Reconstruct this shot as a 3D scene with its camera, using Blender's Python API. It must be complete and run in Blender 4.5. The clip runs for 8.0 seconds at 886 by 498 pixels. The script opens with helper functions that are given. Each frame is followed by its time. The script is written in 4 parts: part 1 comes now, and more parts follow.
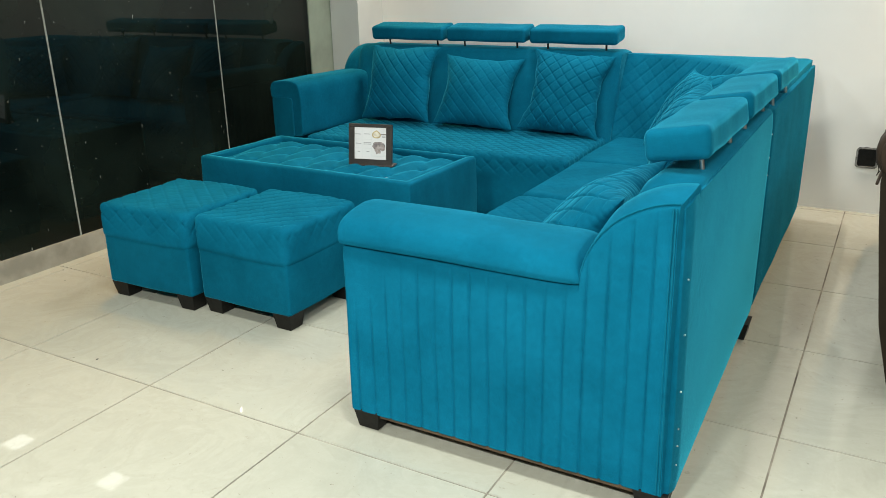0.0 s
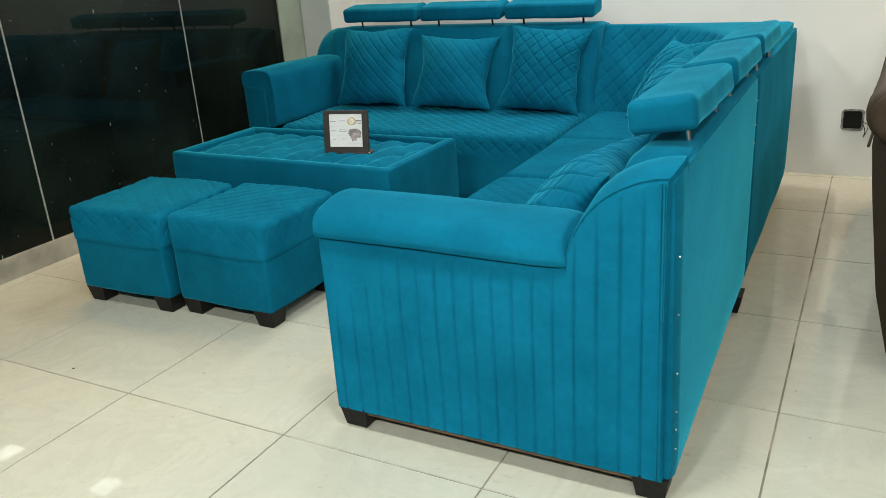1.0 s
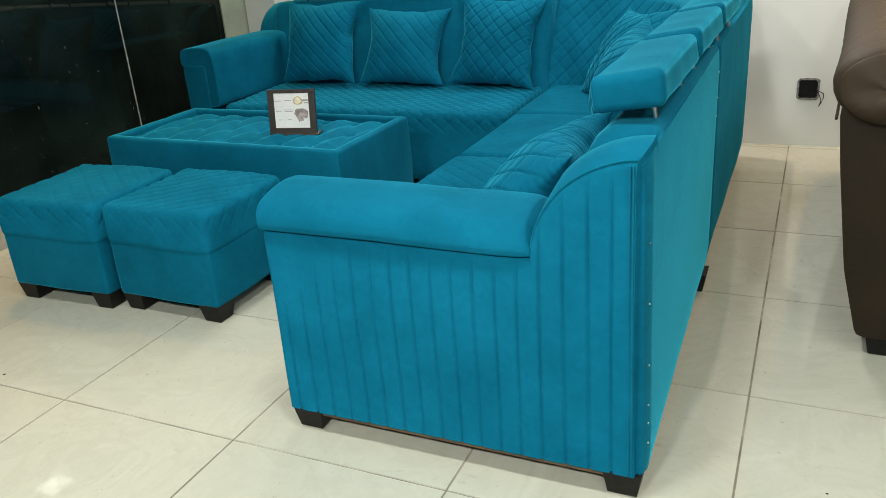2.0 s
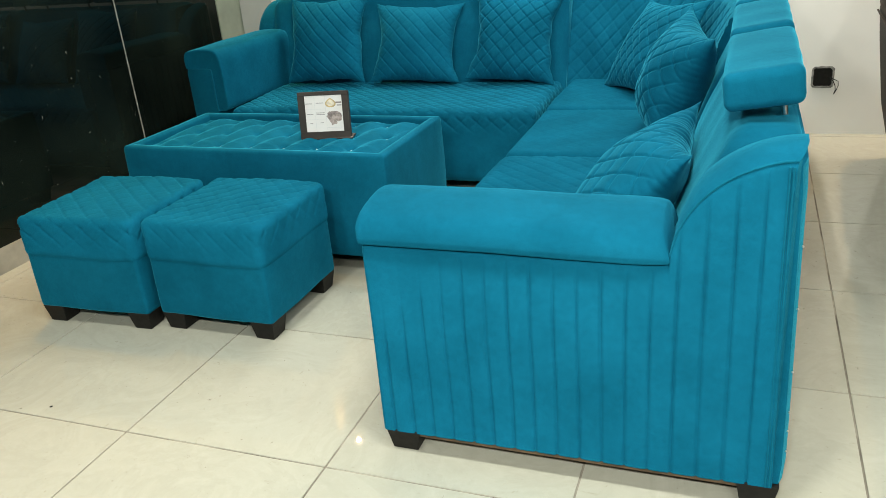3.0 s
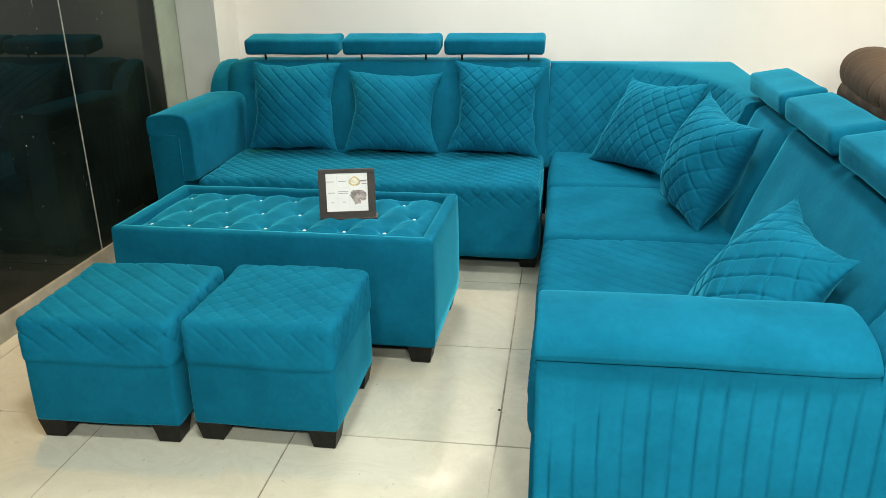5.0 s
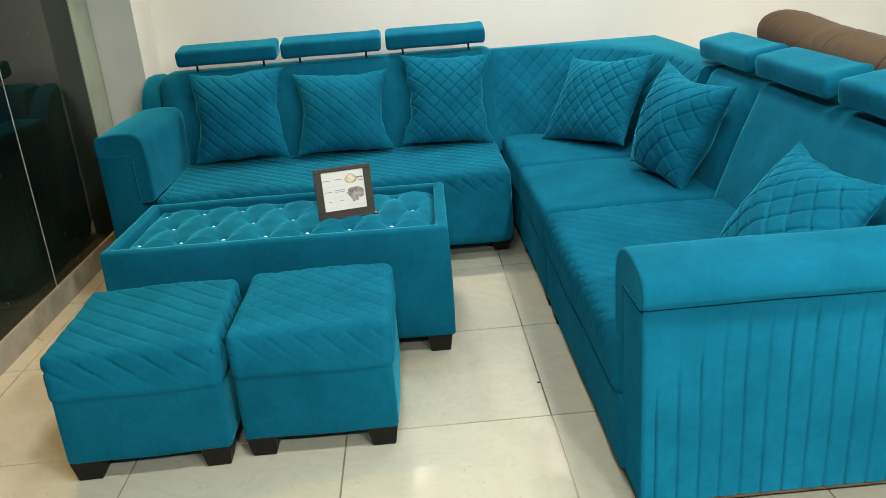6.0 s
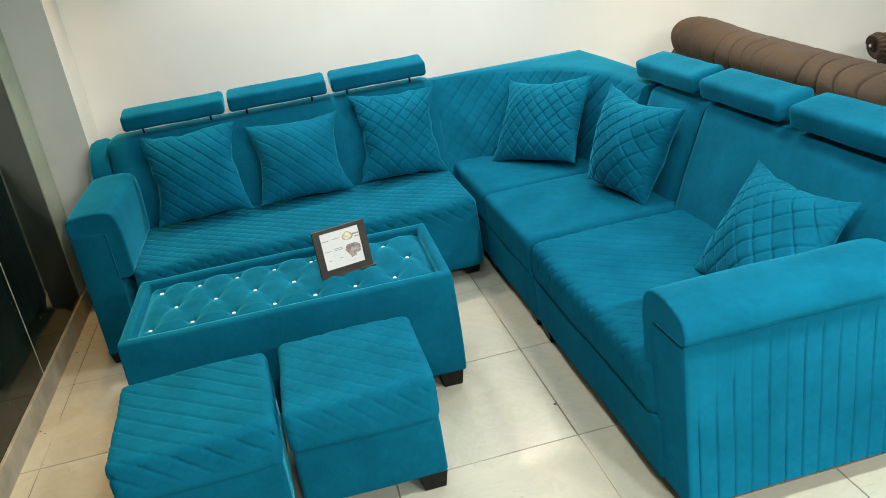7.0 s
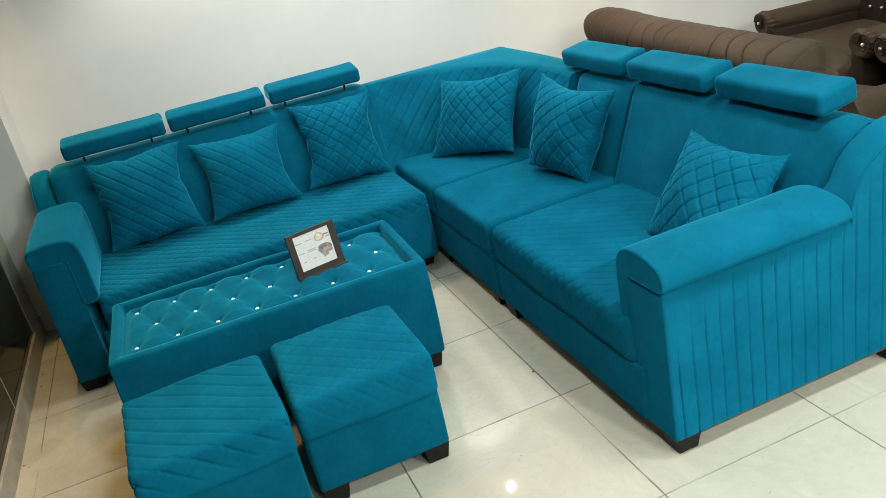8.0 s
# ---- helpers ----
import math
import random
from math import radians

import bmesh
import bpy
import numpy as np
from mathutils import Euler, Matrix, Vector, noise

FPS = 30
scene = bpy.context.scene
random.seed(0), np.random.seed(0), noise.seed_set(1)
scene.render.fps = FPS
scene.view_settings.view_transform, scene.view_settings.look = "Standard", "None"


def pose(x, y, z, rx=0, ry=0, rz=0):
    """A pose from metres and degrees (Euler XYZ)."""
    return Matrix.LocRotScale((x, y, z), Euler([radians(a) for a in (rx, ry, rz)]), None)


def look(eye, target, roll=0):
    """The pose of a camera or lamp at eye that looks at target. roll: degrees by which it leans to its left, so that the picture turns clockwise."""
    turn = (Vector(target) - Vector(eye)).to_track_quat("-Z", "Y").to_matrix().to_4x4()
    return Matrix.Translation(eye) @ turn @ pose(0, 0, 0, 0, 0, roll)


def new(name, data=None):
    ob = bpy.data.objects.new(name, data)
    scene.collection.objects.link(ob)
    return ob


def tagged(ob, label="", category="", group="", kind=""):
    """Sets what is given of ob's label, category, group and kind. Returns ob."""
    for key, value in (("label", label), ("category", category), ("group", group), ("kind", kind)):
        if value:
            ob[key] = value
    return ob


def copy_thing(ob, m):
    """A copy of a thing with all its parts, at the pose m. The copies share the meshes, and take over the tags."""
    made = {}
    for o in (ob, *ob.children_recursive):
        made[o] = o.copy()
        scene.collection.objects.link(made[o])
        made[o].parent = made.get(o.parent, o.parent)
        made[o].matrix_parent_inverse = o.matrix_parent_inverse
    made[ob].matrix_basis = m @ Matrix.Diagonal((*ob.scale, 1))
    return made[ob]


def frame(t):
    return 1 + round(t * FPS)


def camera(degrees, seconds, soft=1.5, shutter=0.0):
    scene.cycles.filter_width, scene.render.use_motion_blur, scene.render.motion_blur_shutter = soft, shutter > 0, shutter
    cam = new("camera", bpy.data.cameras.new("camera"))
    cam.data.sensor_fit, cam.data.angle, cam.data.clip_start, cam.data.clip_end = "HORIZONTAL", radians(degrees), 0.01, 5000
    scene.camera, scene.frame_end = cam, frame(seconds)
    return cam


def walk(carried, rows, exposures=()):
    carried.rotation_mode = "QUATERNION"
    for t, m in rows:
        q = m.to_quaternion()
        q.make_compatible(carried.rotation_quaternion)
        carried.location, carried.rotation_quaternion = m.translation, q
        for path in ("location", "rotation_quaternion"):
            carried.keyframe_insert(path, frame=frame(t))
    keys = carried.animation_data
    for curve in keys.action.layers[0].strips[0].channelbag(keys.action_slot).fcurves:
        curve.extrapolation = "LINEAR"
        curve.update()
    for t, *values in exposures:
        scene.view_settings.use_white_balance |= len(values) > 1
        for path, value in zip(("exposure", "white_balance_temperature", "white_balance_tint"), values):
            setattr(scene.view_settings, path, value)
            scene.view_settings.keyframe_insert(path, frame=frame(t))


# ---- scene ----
cam = camera(58.0, 8.0, soft=0.6)
PATH = [
    (0, (1.345, -2.111, 1.232), (0.412, -0.468, 0.576), -1.1),
    (0.5, (1.329, -2.086, 1.231), (0.396, -0.447, 0.564), -2.7),
    (1, (1.321, -2.029, 1.214), (0.419, -0.385, 0.517), -3.8),
    (1.5, (1.33, -1.948, 1.191), (0.476, -0.296, 0.455), -4.4),
    (1.7, (1.319, -1.909, 1.194), (0.487, -0.252, 0.445), -4.3),
    (3, (0.893, -1.953, 1.227), (0.214, -0.244, 0.44), -4.9),
    (3.5, (0.706, -1.888, 1.231), (0.058, -0.17, 0.437), -5.2),
    (4, (0.537, -1.861, 1.273), (-0.05, -0.122, 0.478), -4.7),
    (4.5, (0.351, -1.924, 1.341), (-0.089, -0.125, 0.587), -2.3),
    (4.7, (0.28, -1.946, 1.341), (-0.104, -0.122, 0.617), -1.4),
    (5.8, (-0.228, -1.959, 1.306), (-0.237, -0.081, 0.619), -3.7),
    (6, (-0.323, -2.008, 1.298), (-0.281, -0.135, 0.598), -4.6),
    (6.5, (-0.504, -2.091, 1.356), (-0.359, -0.242, 0.607), -7.0),
    (7, (-0.68, -2.041, 1.588), (-0.375, -0.217, 0.826), -9.1),
    (7.5, (-0.824, -2.05, 1.661), (-0.392, -0.251, 0.902), -11.9),
    (8, (-0.948, -2.147, 1.62), (-0.418, -0.383, 0.84), -12.3),
]
walk(cam, [(t, look(eye, target, roll)) for t, eye, target, roll in PATH], [(0, 0.15, 6550, 10), (0.5, 0.03, 6550, 10), (1.7, 0.01, 6550, 10), (3.0, 0.19, 6750, 10), (3.5, 0.20, 6750, 10), (4.0, 0.36, 6800, 10), (4.5, 0.48, 6800, 10), (6.0, 0.24, 6850, 10), (6.5, 0.23, 6700, 10), (7.0, 0.32, 6650, 10), (7.5, 0.17, 6680, 10), (8, 0.14, 6520, 10)])


# ---- world and lights ----
CEILING = 2.32
BACK_Y = 2.45
GLASS_X = -1.88

world = bpy.data.worlds.new("world")
scene.world = world
world.use_nodes = True
world.node_tree.nodes["Background"].inputs["Color"].default_value = (0.9, 0.95, 1.0, 1)
world.node_tree.nodes["Background"].inputs["Strength"].default_value = 0.01


def lamp(name, kind, m, power, colour, size=0.2, spread=180, label=""):
    data = bpy.data.lights.new(name, kind)
    data.energy, data.color = power, colour
    if kind == "AREA":
        data.shape, data.size, data.spread = "SQUARE", size, radians(spread)
    else:
        data.shadow_soft_size, data.spot_size, data.spot_blend = size, radians(spread), 0.6
    ob = new(name, data)
    ob.matrix_basis = m
    return ob


PANEL_POWER = 22.5
SPOT_POWER = 37.0
# Rows at y -0.85 and -2.95 are guessed, added as fill; shares tuned by eye.
PANELS = [(-0.44, 1.06, 0.40), (0.677, 1.06, 0.5), (1.79, 1.06, 0.4), (2.9, 1.06, 0.5), (-0.44, -0.85, 0.75), (0.677, -0.85, 0.8), (1.79, -0.85, 0.45), (2.9, -0.85, 0.5), (-0.44, -2.95, 1.8), (0.677, -2.95, 3.4), (1.79, -2.95, 2.6), (2.9, -2.95, 1.2)]
# The spot at y 0.55 is a guess, added to warm the floor along the glass.
# x, y, blueness, share of the power, tilt away from the wall
SPOTS = [(-1.57, 2.27, 0.22, 1.7, 24), (-1.70, 0.55, 0.16, 1.5, 16), (-0.6, 2.27, 0.84, 1.7, 14), (0.5, 2.27, 0.84, 1.7, 14), (1.55, 2.27, 0.30, 1.8, 20), (2.6, 2.27, 0.84, 1.5, 0)]
for px, py, share in PANELS:
    lamp("panel_light", "AREA", pose(px, py, CEILING - 0.022), PANEL_POWER * share, (0.97, 1.0, 0.94), 0.18)
for px, py, blue, share, tilt in SPOTS:
    lamp("spot_light", "SPOT", pose(px, py, CEILING - 0.03, -tilt), SPOT_POWER * share, (1.0, 0.5 + 0.5 * blue, blue), 0.014, 78 if tilt > 15 else 115)


# ---- materials ----
def material(name, build):
    mat = bpy.data.materials.new(name)
    mat.use_nodes = True
    nodes, links = mat.node_tree.nodes, mat.node_tree.links
    shader = nodes["Principled BSDF"]
    build(nodes, links, shader)
    return mat


def add(nodes, kind, **values):
    node = nodes.new(kind)
    for key, value in values.items():
        node.inputs[key.replace("_", " ")].default_value = value
    return node


def coords(nodes, links, node, space="Object"):
    c = nodes.new("ShaderNodeTexCoord")
    links.new(c.outputs[space], node.inputs["Vector"])


def ramp(nodes, links, source, stops):
    r = nodes.new("ShaderNodeValToRGB")
    while len(r.color_ramp.elements) < len(stops):
        r.color_ramp.elements.new(0.5)
    for e, (p, c) in zip(r.color_ramp.elements, stops):
        e.position, e.color = p, (*c, 1)
    links.new(source, r.inputs[0])
    return r.outputs[0]


def bump(nodes, links, shader, layers, start=None):
    last = start
    for source, strength, distance in layers:
        b = add(nodes, "ShaderNodeBump", Strength=strength, Distance=distance)
        links.new(source, b.inputs["Height"])
        if last:
            links.new(last, b.inputs["Normal"])
        last = b.outputs[0]
    links.new(last, shader.inputs["Normal"])


def velvet(name, low, high, sheen=0.7, nap=(0.0, 0.0, 0.0)):
    """Velvet pile; nap is the way in which the pile has been brushed, so that its fibres lean out of the upright."""
    def build(nodes, links, shader):
        skin = nodes.new("ShaderNodeNewGeometry")
        lean = nodes.new("ShaderNodeVectorMath")
        lean.operation = "ADD"
        lean.inputs[1].default_value = nap
        links.new(skin.outputs["Normal"], lean.inputs[0])
        upright = nodes.new("ShaderNodeVectorMath")
        upright.operation = "NORMALIZE"
        links.new(lean.outputs[0], upright.inputs[0])
        cloud = add(nodes, "ShaderNodeTexNoise", Scale=5.0, Detail=6.0, Roughness=0.6)
        grain = add(nodes, "ShaderNodeTexNoise", Scale=700.0, Detail=2.0)
        crush = add(nodes, "ShaderNodeTexNoise", Scale=48.0, Detail=5.0, Roughness=0.65, Distortion=0.5)
        for n in (cloud, grain, crush):
            coords(nodes, links, n)
        colour = ramp(nodes, links, cloud.outputs[0], [(0.3, low), (0.7, high)])
        fleck = ramp(nodes, links, grain.outputs[0], [(0.3, (0.8, 0.8, 0.8)), (0.7, (1.12, 1.12, 1.12))])
        mix = nodes.new("ShaderNodeMix")
        mix.data_type, mix.blend_type = "RGBA", "MULTIPLY"
        mix.inputs["Factor"].default_value = 1.0
        links.new(colour, mix.inputs["A"])
        links.new(fleck, mix.inputs["B"])
        strokes = nodes.new("ShaderNodeMix")
        strokes.data_type, strokes.blend_type = "RGBA", "MULTIPLY"
        strokes.inputs["Factor"].default_value = 1.0
        links.new(mix.outputs["Result"], strokes.inputs["A"])
        links.new(ramp(nodes, links, crush.outputs[0], [(0.32, (0.93, 0.93, 0.93)), (0.68, (1.07, 1.07, 1.07))]), strokes.inputs["B"])
        links.new(strokes.outputs["Result"], shader.inputs["Base Color"])
        shader.inputs["Roughness"].default_value = 0.85
        shader.inputs["Specular IOR Level"].default_value = 0.02
        shader.inputs["Sheen Weight"].default_value = sheen
        shader.inputs["Sheen Roughness"].default_value = 0.30
        shader.inputs["Sheen Tint"].default_value = (0.06, 0.67, 0.92, 1)
        bump(nodes, links, shader, [(crush.outputs[0], 0.12, 0.01), (grain.outputs[0], 0.2, 0.0015)], upright.outputs[0])
    return material(name, build)


def leather(name, low, high):
    def build(nodes, links, shader):
        cloud = add(nodes, "ShaderNodeTexNoise", Scale=4.0, Detail=5.0)
        grain = add(nodes, "ShaderNodeTexVoronoi", Scale=260.0)
        crease = add(nodes, "ShaderNodeTexNoise", Scale=18.0, Detail=6.0, Distortion=1.2)
        for n in (cloud, grain, crease):
            coords(nodes, links, n)
        links.new(ramp(nodes, links, cloud.outputs[0], [(0.3, low), (0.7, high)]), shader.inputs["Base Color"])
        shader.inputs["Roughness"].default_value = 0.58
        shader.inputs["Specular IOR Level"].default_value = 0.16
        bump(nodes, links, shader, [(crease.outputs[0], 0.25, 0.01), (grain.outputs[0], 0.12, 0.001)])
    return material(name, build)


def plain(name, colour, rough=0.5, metal=0.0, wear=0.12, scale=30.0, relief=0.0, gloss=0.5):
    def build(nodes, links, shader):
        n = add(nodes, "ShaderNodeTexNoise", Scale=scale, Detail=5.0)
        coords(nodes, links, n)
        lo = tuple(c * (1 - wear) for c in colour)
        hi = tuple(min(1, c * (1 + wear)) for c in colour)
        links.new(ramp(nodes, links, n.outputs[0], [(0.35, lo), (0.65, hi)]), shader.inputs["Base Color"])
        shader.inputs["Roughness"].default_value = rough
        shader.inputs["Metallic"].default_value = metal
        shader.inputs["Specular IOR Level"].default_value = gloss
        if relief:
            bump(nodes, links, shader, [(n.outputs[0], relief, 0.002)])
    return material(name, build)


def tile_look(nodes, links, shader):
    info = nodes.new("ShaderNodeObjectInfo")
    c = nodes.new("ShaderNodeTexCoord")
    shift = nodes.new("ShaderNodeVectorMath")
    shift.operation = "MULTIPLY_ADD"
    turn = nodes.new("ShaderNodeCombineXYZ")
    for k in range(3):
        links.new(info.outputs["Random"], turn.inputs[k])
    shift.inputs[1].default_value = (37.0, 61.0, 17.0)
    links.new(turn.outputs[0], shift.inputs[0])
    links.new(c.outputs["Object"], shift.inputs[2])
    veins = add(nodes, "ShaderNodeTexNoise", Scale=3.2, Detail=8.0, Roughness=0.62, Distortion=1.6)
    dirt = add(nodes, "ShaderNodeTexNoise", Scale=46.0, Detail=4.0, Roughness=0.7)
    smear = add(nodes, "ShaderNodeTexNoise", Scale=7.0, Detail=5.0)
    for n in (veins, dirt, smear):
        links.new(shift.outputs[0], n.inputs["Vector"])
    base = ramp(nodes, links, veins.outputs[0], [(0.3, (0.400, 0.398, 0.330)), (0.47, (0.432, 0.430, 0.360)), (0.53, (0.406, 0.404, 0.336)), (0.7, (0.455, 0.453, 0.383))])
    spots = ramp(nodes, links, dirt.outputs[0], [(0.26, (0.45, 0.42, 0.38)), (0.33, (1, 1, 1))])
    mix = nodes.new("ShaderNodeMix")
    mix.data_type, mix.blend_type = "RGBA", "MULTIPLY"
    mix.inputs["Factor"].default_value = 0.8
    links.new(base, mix.inputs["A"])
    links.new(spots, mix.inputs["B"])
    scuff = add(nodes, "ShaderNodeTexNoise", Scale=21.0, Detail=7.0, Roughness=0.7, Distortion=1.8)
    links.new(shift.outputs[0], scuff.inputs["Vector"])
    worn = nodes.new("ShaderNodeMix")
    worn.data_type, worn.blend_type = "RGBA", "MULTIPLY"
    worn.inputs["Factor"].default_value = 1.0
    links.new(mix.outputs["Result"], worn.inputs["A"])
    links.new(ramp(nodes, links, scuff.outputs[0], [(0.27, (0.78, 0.77, 0.74)), (0.36, (0.97, 0.97, 0.965)), (0.6, (1.0, 1.0, 1.0)), (0.74, (1.05, 1.05, 1.05))]), worn.inputs["B"])
    links.new(worn.outputs["Result"], shader.inputs["Base Color"])
    links.new(ramp(nodes, links, smear.outputs[0], [(0.3, (0.38, 0.38, 0.38)), (0.7, (0.55, 0.55, 0.55))]), shader.inputs["Roughness"])
    shader.inputs["Coat Weight"].default_value = 0.85
    shader.inputs["Coat Roughness"].default_value = 0.018
    shader.inputs["Specular IOR Level"].default_value = 0.06


def grout_look(nodes, links, shader):
    dirt = add(nodes, "ShaderNodeTexNoise", Scale=1.7, Detail=5.0, Roughness=0.65)
    coords(nodes, links, dirt)
    links.new(ramp(nodes, links, dirt.outputs[0], [(0.40, (0.10, 0.088, 0.07)), (0.50, (0.20, 0.18, 0.145)), (0.60, (0.40, 0.38, 0.31))]), shader.inputs["Base Color"])
    shader.inputs["Roughness"].default_value = 0.9
    bump(nodes, links, shader, [(dirt.outputs[0], 0.3, 0.002)])


def glass_film_look(nodes, links, shader):
    dust = add(nodes, "ShaderNodeTexNoise", Scale=42.0, Detail=3.0, Roughness=0.6)
    patch = add(nodes, "ShaderNodeTexNoise", Scale=3.0, Detail=3.0)
    scratch = add(nodes, "ShaderNodeTexNoise", Scale=9.0, Detail=2.0, Distortion=0.4)
    haze = add(nodes, "ShaderNodeTexNoise", Scale=2.2, Detail=6.0)
    coords(nodes, links, dust)
    coords(nodes, links, patch)
    coords(nodes, links, haze)
    c = nodes.new("ShaderNodeTexCoord")
    stretch = nodes.new("ShaderNodeMapping")
    stretch.inputs["Scale"].default_value = (1.0, 6.0, 0.9)
    links.new(c.outputs["Object"], stretch.inputs["Vector"])
    links.new(stretch.outputs[0], scratch.inputs["Vector"])
    flecks = ramp(nodes, links, dust.outputs[0], [(0.69, (0, 0, 0)), (0.75, (1, 1, 1))])
    where = ramp(nodes, links, patch.outputs[0], [(0.36, (0, 0, 0)), (0.54, (1, 1, 1))])
    lines = ramp(nodes, links, scratch.outputs[0], [(0.76, (0, 0, 0)), (0.78, (1, 1, 1))])
    film = ramp(nodes, links, haze.outputs[0], [(0.35, (0.0026, 0.0044, 0.0038)), (0.75, (0.011, 0.018, 0.014))])
    both = nodes.new("ShaderNodeMath")
    both.operation = "MULTIPLY"
    links.new(flecks, both.inputs[0])
    links.new(where, both.inputs[1])
    marks = nodes.new("ShaderNodeMath")
    marks.operation = "MAXIMUM"
    links.new(both.outputs[0], marks.inputs[0])
    links.new(lines, marks.inputs[1])
    mix = nodes.new("ShaderNodeMix")
    mix.data_type = "RGBA"
    links.new(marks.outputs[0], mix.inputs["Factor"])
    links.new(film, mix.inputs["A"])
    mix.inputs["B"].default_value = (0.20, 0.22, 0.20, 1)
    links.new(mix.outputs["Result"], shader.inputs["Base Color"])
    shader.inputs["Roughness"].default_value = 0.02
    shader.inputs["IOR"].default_value = 1.35


def clear_look(nodes, links, shader):
    shader.inputs["Base Color"].default_value = (0.9, 0.97, 0.94, 1)
    shader.inputs["Roughness"].default_value = 0.02
    shader.inputs["Transmission Weight"].default_value = 1.0
    shader.inputs["IOR"].default_value = 1.1


def glow(name, colour, strength):
    def build(nodes, links, shader):
        shader.inputs["Base Color"].default_value = (*colour, 1)
        shader.inputs["Emission Color"].default_value = (*colour, 1)
        shader.inputs["Emission Strength"].default_value = strength
    return material(name, build)


PILE = (0.0012, 0.084, 0.147), (0.0026, 0.121, 0.210)
TEAL = velvet("teal velvet", *PILE, 0.60)
TEAL_UP = velvet("teal velvet brushed upwards", *PILE, 0.60, (0.0, 0.0, 0.42))
TEAL_SIDE = velvet("teal velvet brushed aside", *PILE, 0.60, (0.0, -0.16, 0.14))
TEAL_DOWN = velvet("teal velvet brushed downwards", *PILE, 0.60, (-0.10, -0.06, -0.08))
TEAL_FRONT = velvet("teal velvet brushed towards the front", *PILE, 0.60, (-0.08, -0.40, 0.0))
TEAL_SEAM = velvet("teal piping", (0.002, 0.100, 0.170), (0.004, 0.130, 0.215), 0.3)
BROWN = leather("brown leather", (0.031, 0.0205, 0.0128), (0.047, 0.0315, 0.0200))
DARK_BROWN = leather("dark brown leather", (0.0135, 0.0090, 0.0048), (0.0210, 0.0142, 0.0080))
BLACK = plain("black plastic", (0.007, 0.0068, 0.006), 0.5, 0.0, 0.35, 60, 0.2, 0.2)
CHROME = plain("chrome", (0.85, 0.85, 0.85), 0.28, 1.0, 0.03)
CRYSTAL = plain("crystal button", (0.90, 0.93, 0.95), 0.15, 0.12, 0.05)
WALL = plain("white wall paint", (0.75, 0.75, 0.72), 0.75, 0.0, 0.025, 3.0, 0.05)
PILLAR = plain("pale grey paint", (0.55, 0.56, 0.53), 0.6, 0.0, 0.04, 4.0, 0.05)
STRIP = plain("grey green metal strip", (0.29, 0.33, 0.26), 0.4, 0.1, 0.12, 6.0)
# Kept dark so that the walls out of view throw back little fill light.
FAR_WALL = plain("darkened unseen wall paint", (0.13, 0.123, 0.113), 0.7, 0.0, 0.05, 3.0, 0.05)
# Greyer than a white ceiling, to weaken the bounce into the shadows.
CEIL = plain("ceiling paint", (0.32, 0.32, 0.31), 0.8, 0.0, 0.02, 3.0)
TILE = material("cream polished tile", tile_look)
GROUT = material("tile grout", grout_look)
SKIRT = plain("cream stone skirting", (0.27, 0.255, 0.21), 0.35, 0.0, 0.22, 9.0)
FILM = material("black film glass", glass_film_look)
CLEAR = material("clear glass", clear_look)
JOINT = plain("silicone joint", (0.22, 0.24, 0.22), 0.6, 0.0, 0.25, 40.0)
DIFFUSER = glow("lamp diffuser", (1.0, 0.97, 0.9), 3.0)
WARM = glow("warm lamp", (1.0, 0.8, 0.55), 6.0)
FRAME_WOOD = plain("dark brown frame", (0.028, 0.022, 0.018), 0.5, 0.0, 0.2, 25.0, 0.1)
CARD = plain("white card", (0.74, 0.73, 0.72), 0.35, 0.0, 0.02, 20.0)
RAW_WOOD = plain("raw brown wood", (0.085, 0.055, 0.030), 0.8, 0.0, 0.3, 20.0, 0.2)
GREY_PUTTY = plain("grey putty", (0.20, 0.20, 0.19), 0.8, 0.0, 0.4, 60.0, 0.4)
INK = plain("grey print", (0.32, 0.31, 0.31), 0.6, 0.0, 0.1)
TAN = plain("tan print", (0.52, 0.40, 0.20), 0.6, 0.0, 0.2, 60.0)
FAINT = plain("faint grey print", (0.60, 0.62, 0.63), 0.6, 0.0, 0.05)
PALE_TAN = plain("pale tan print", (0.66, 0.60, 0.48), 0.6, 0.0, 0.2, 60.0)
PALE_TAUPE = plain("pale taupe print", (0.36, 0.30, 0.28), 0.6, 0.0, 0.3, 90.0)
TAUPE = plain("taupe print", (0.26, 0.22, 0.21), 0.6, 0.0, 0.35, 90.0)


# ---- builders ----
def world_of(ob):
    if ob is None:
        return Matrix()
    return world_of(ob.parent) @ ob.matrix_parent_inverse @ ob.matrix_basis


def mesh_of(bm, mat, smooth=True):
    if not isinstance(bm, bmesh.types.BMesh):
        return bm
    bmesh.ops.recalc_face_normals(bm, faces=bm.faces)
    data = bpy.data.meshes.new("mesh")
    bm.to_mesh(data)
    bm.free()
    data.materials.append(mat)
    if smooth:
        data.polygons.foreach_set("use_smooth", [True] * len(data.polygons))
        data.set_sharp_from_angle(angle=radians(50))
    return data


def part(name, bm, mat, parent, label="", at=None, smooth=True):
    """One mesh object under a thing or a part; its vertices, or those moved by at, lie in world metres."""
    ob = new(name, mesh_of(bm, mat, smooth))
    ob.parent = parent
    ob.matrix_parent_inverse = world_of(parent).inverted()
    if at is not None:
        ob.matrix_basis = at
    return tagged(ob, label)


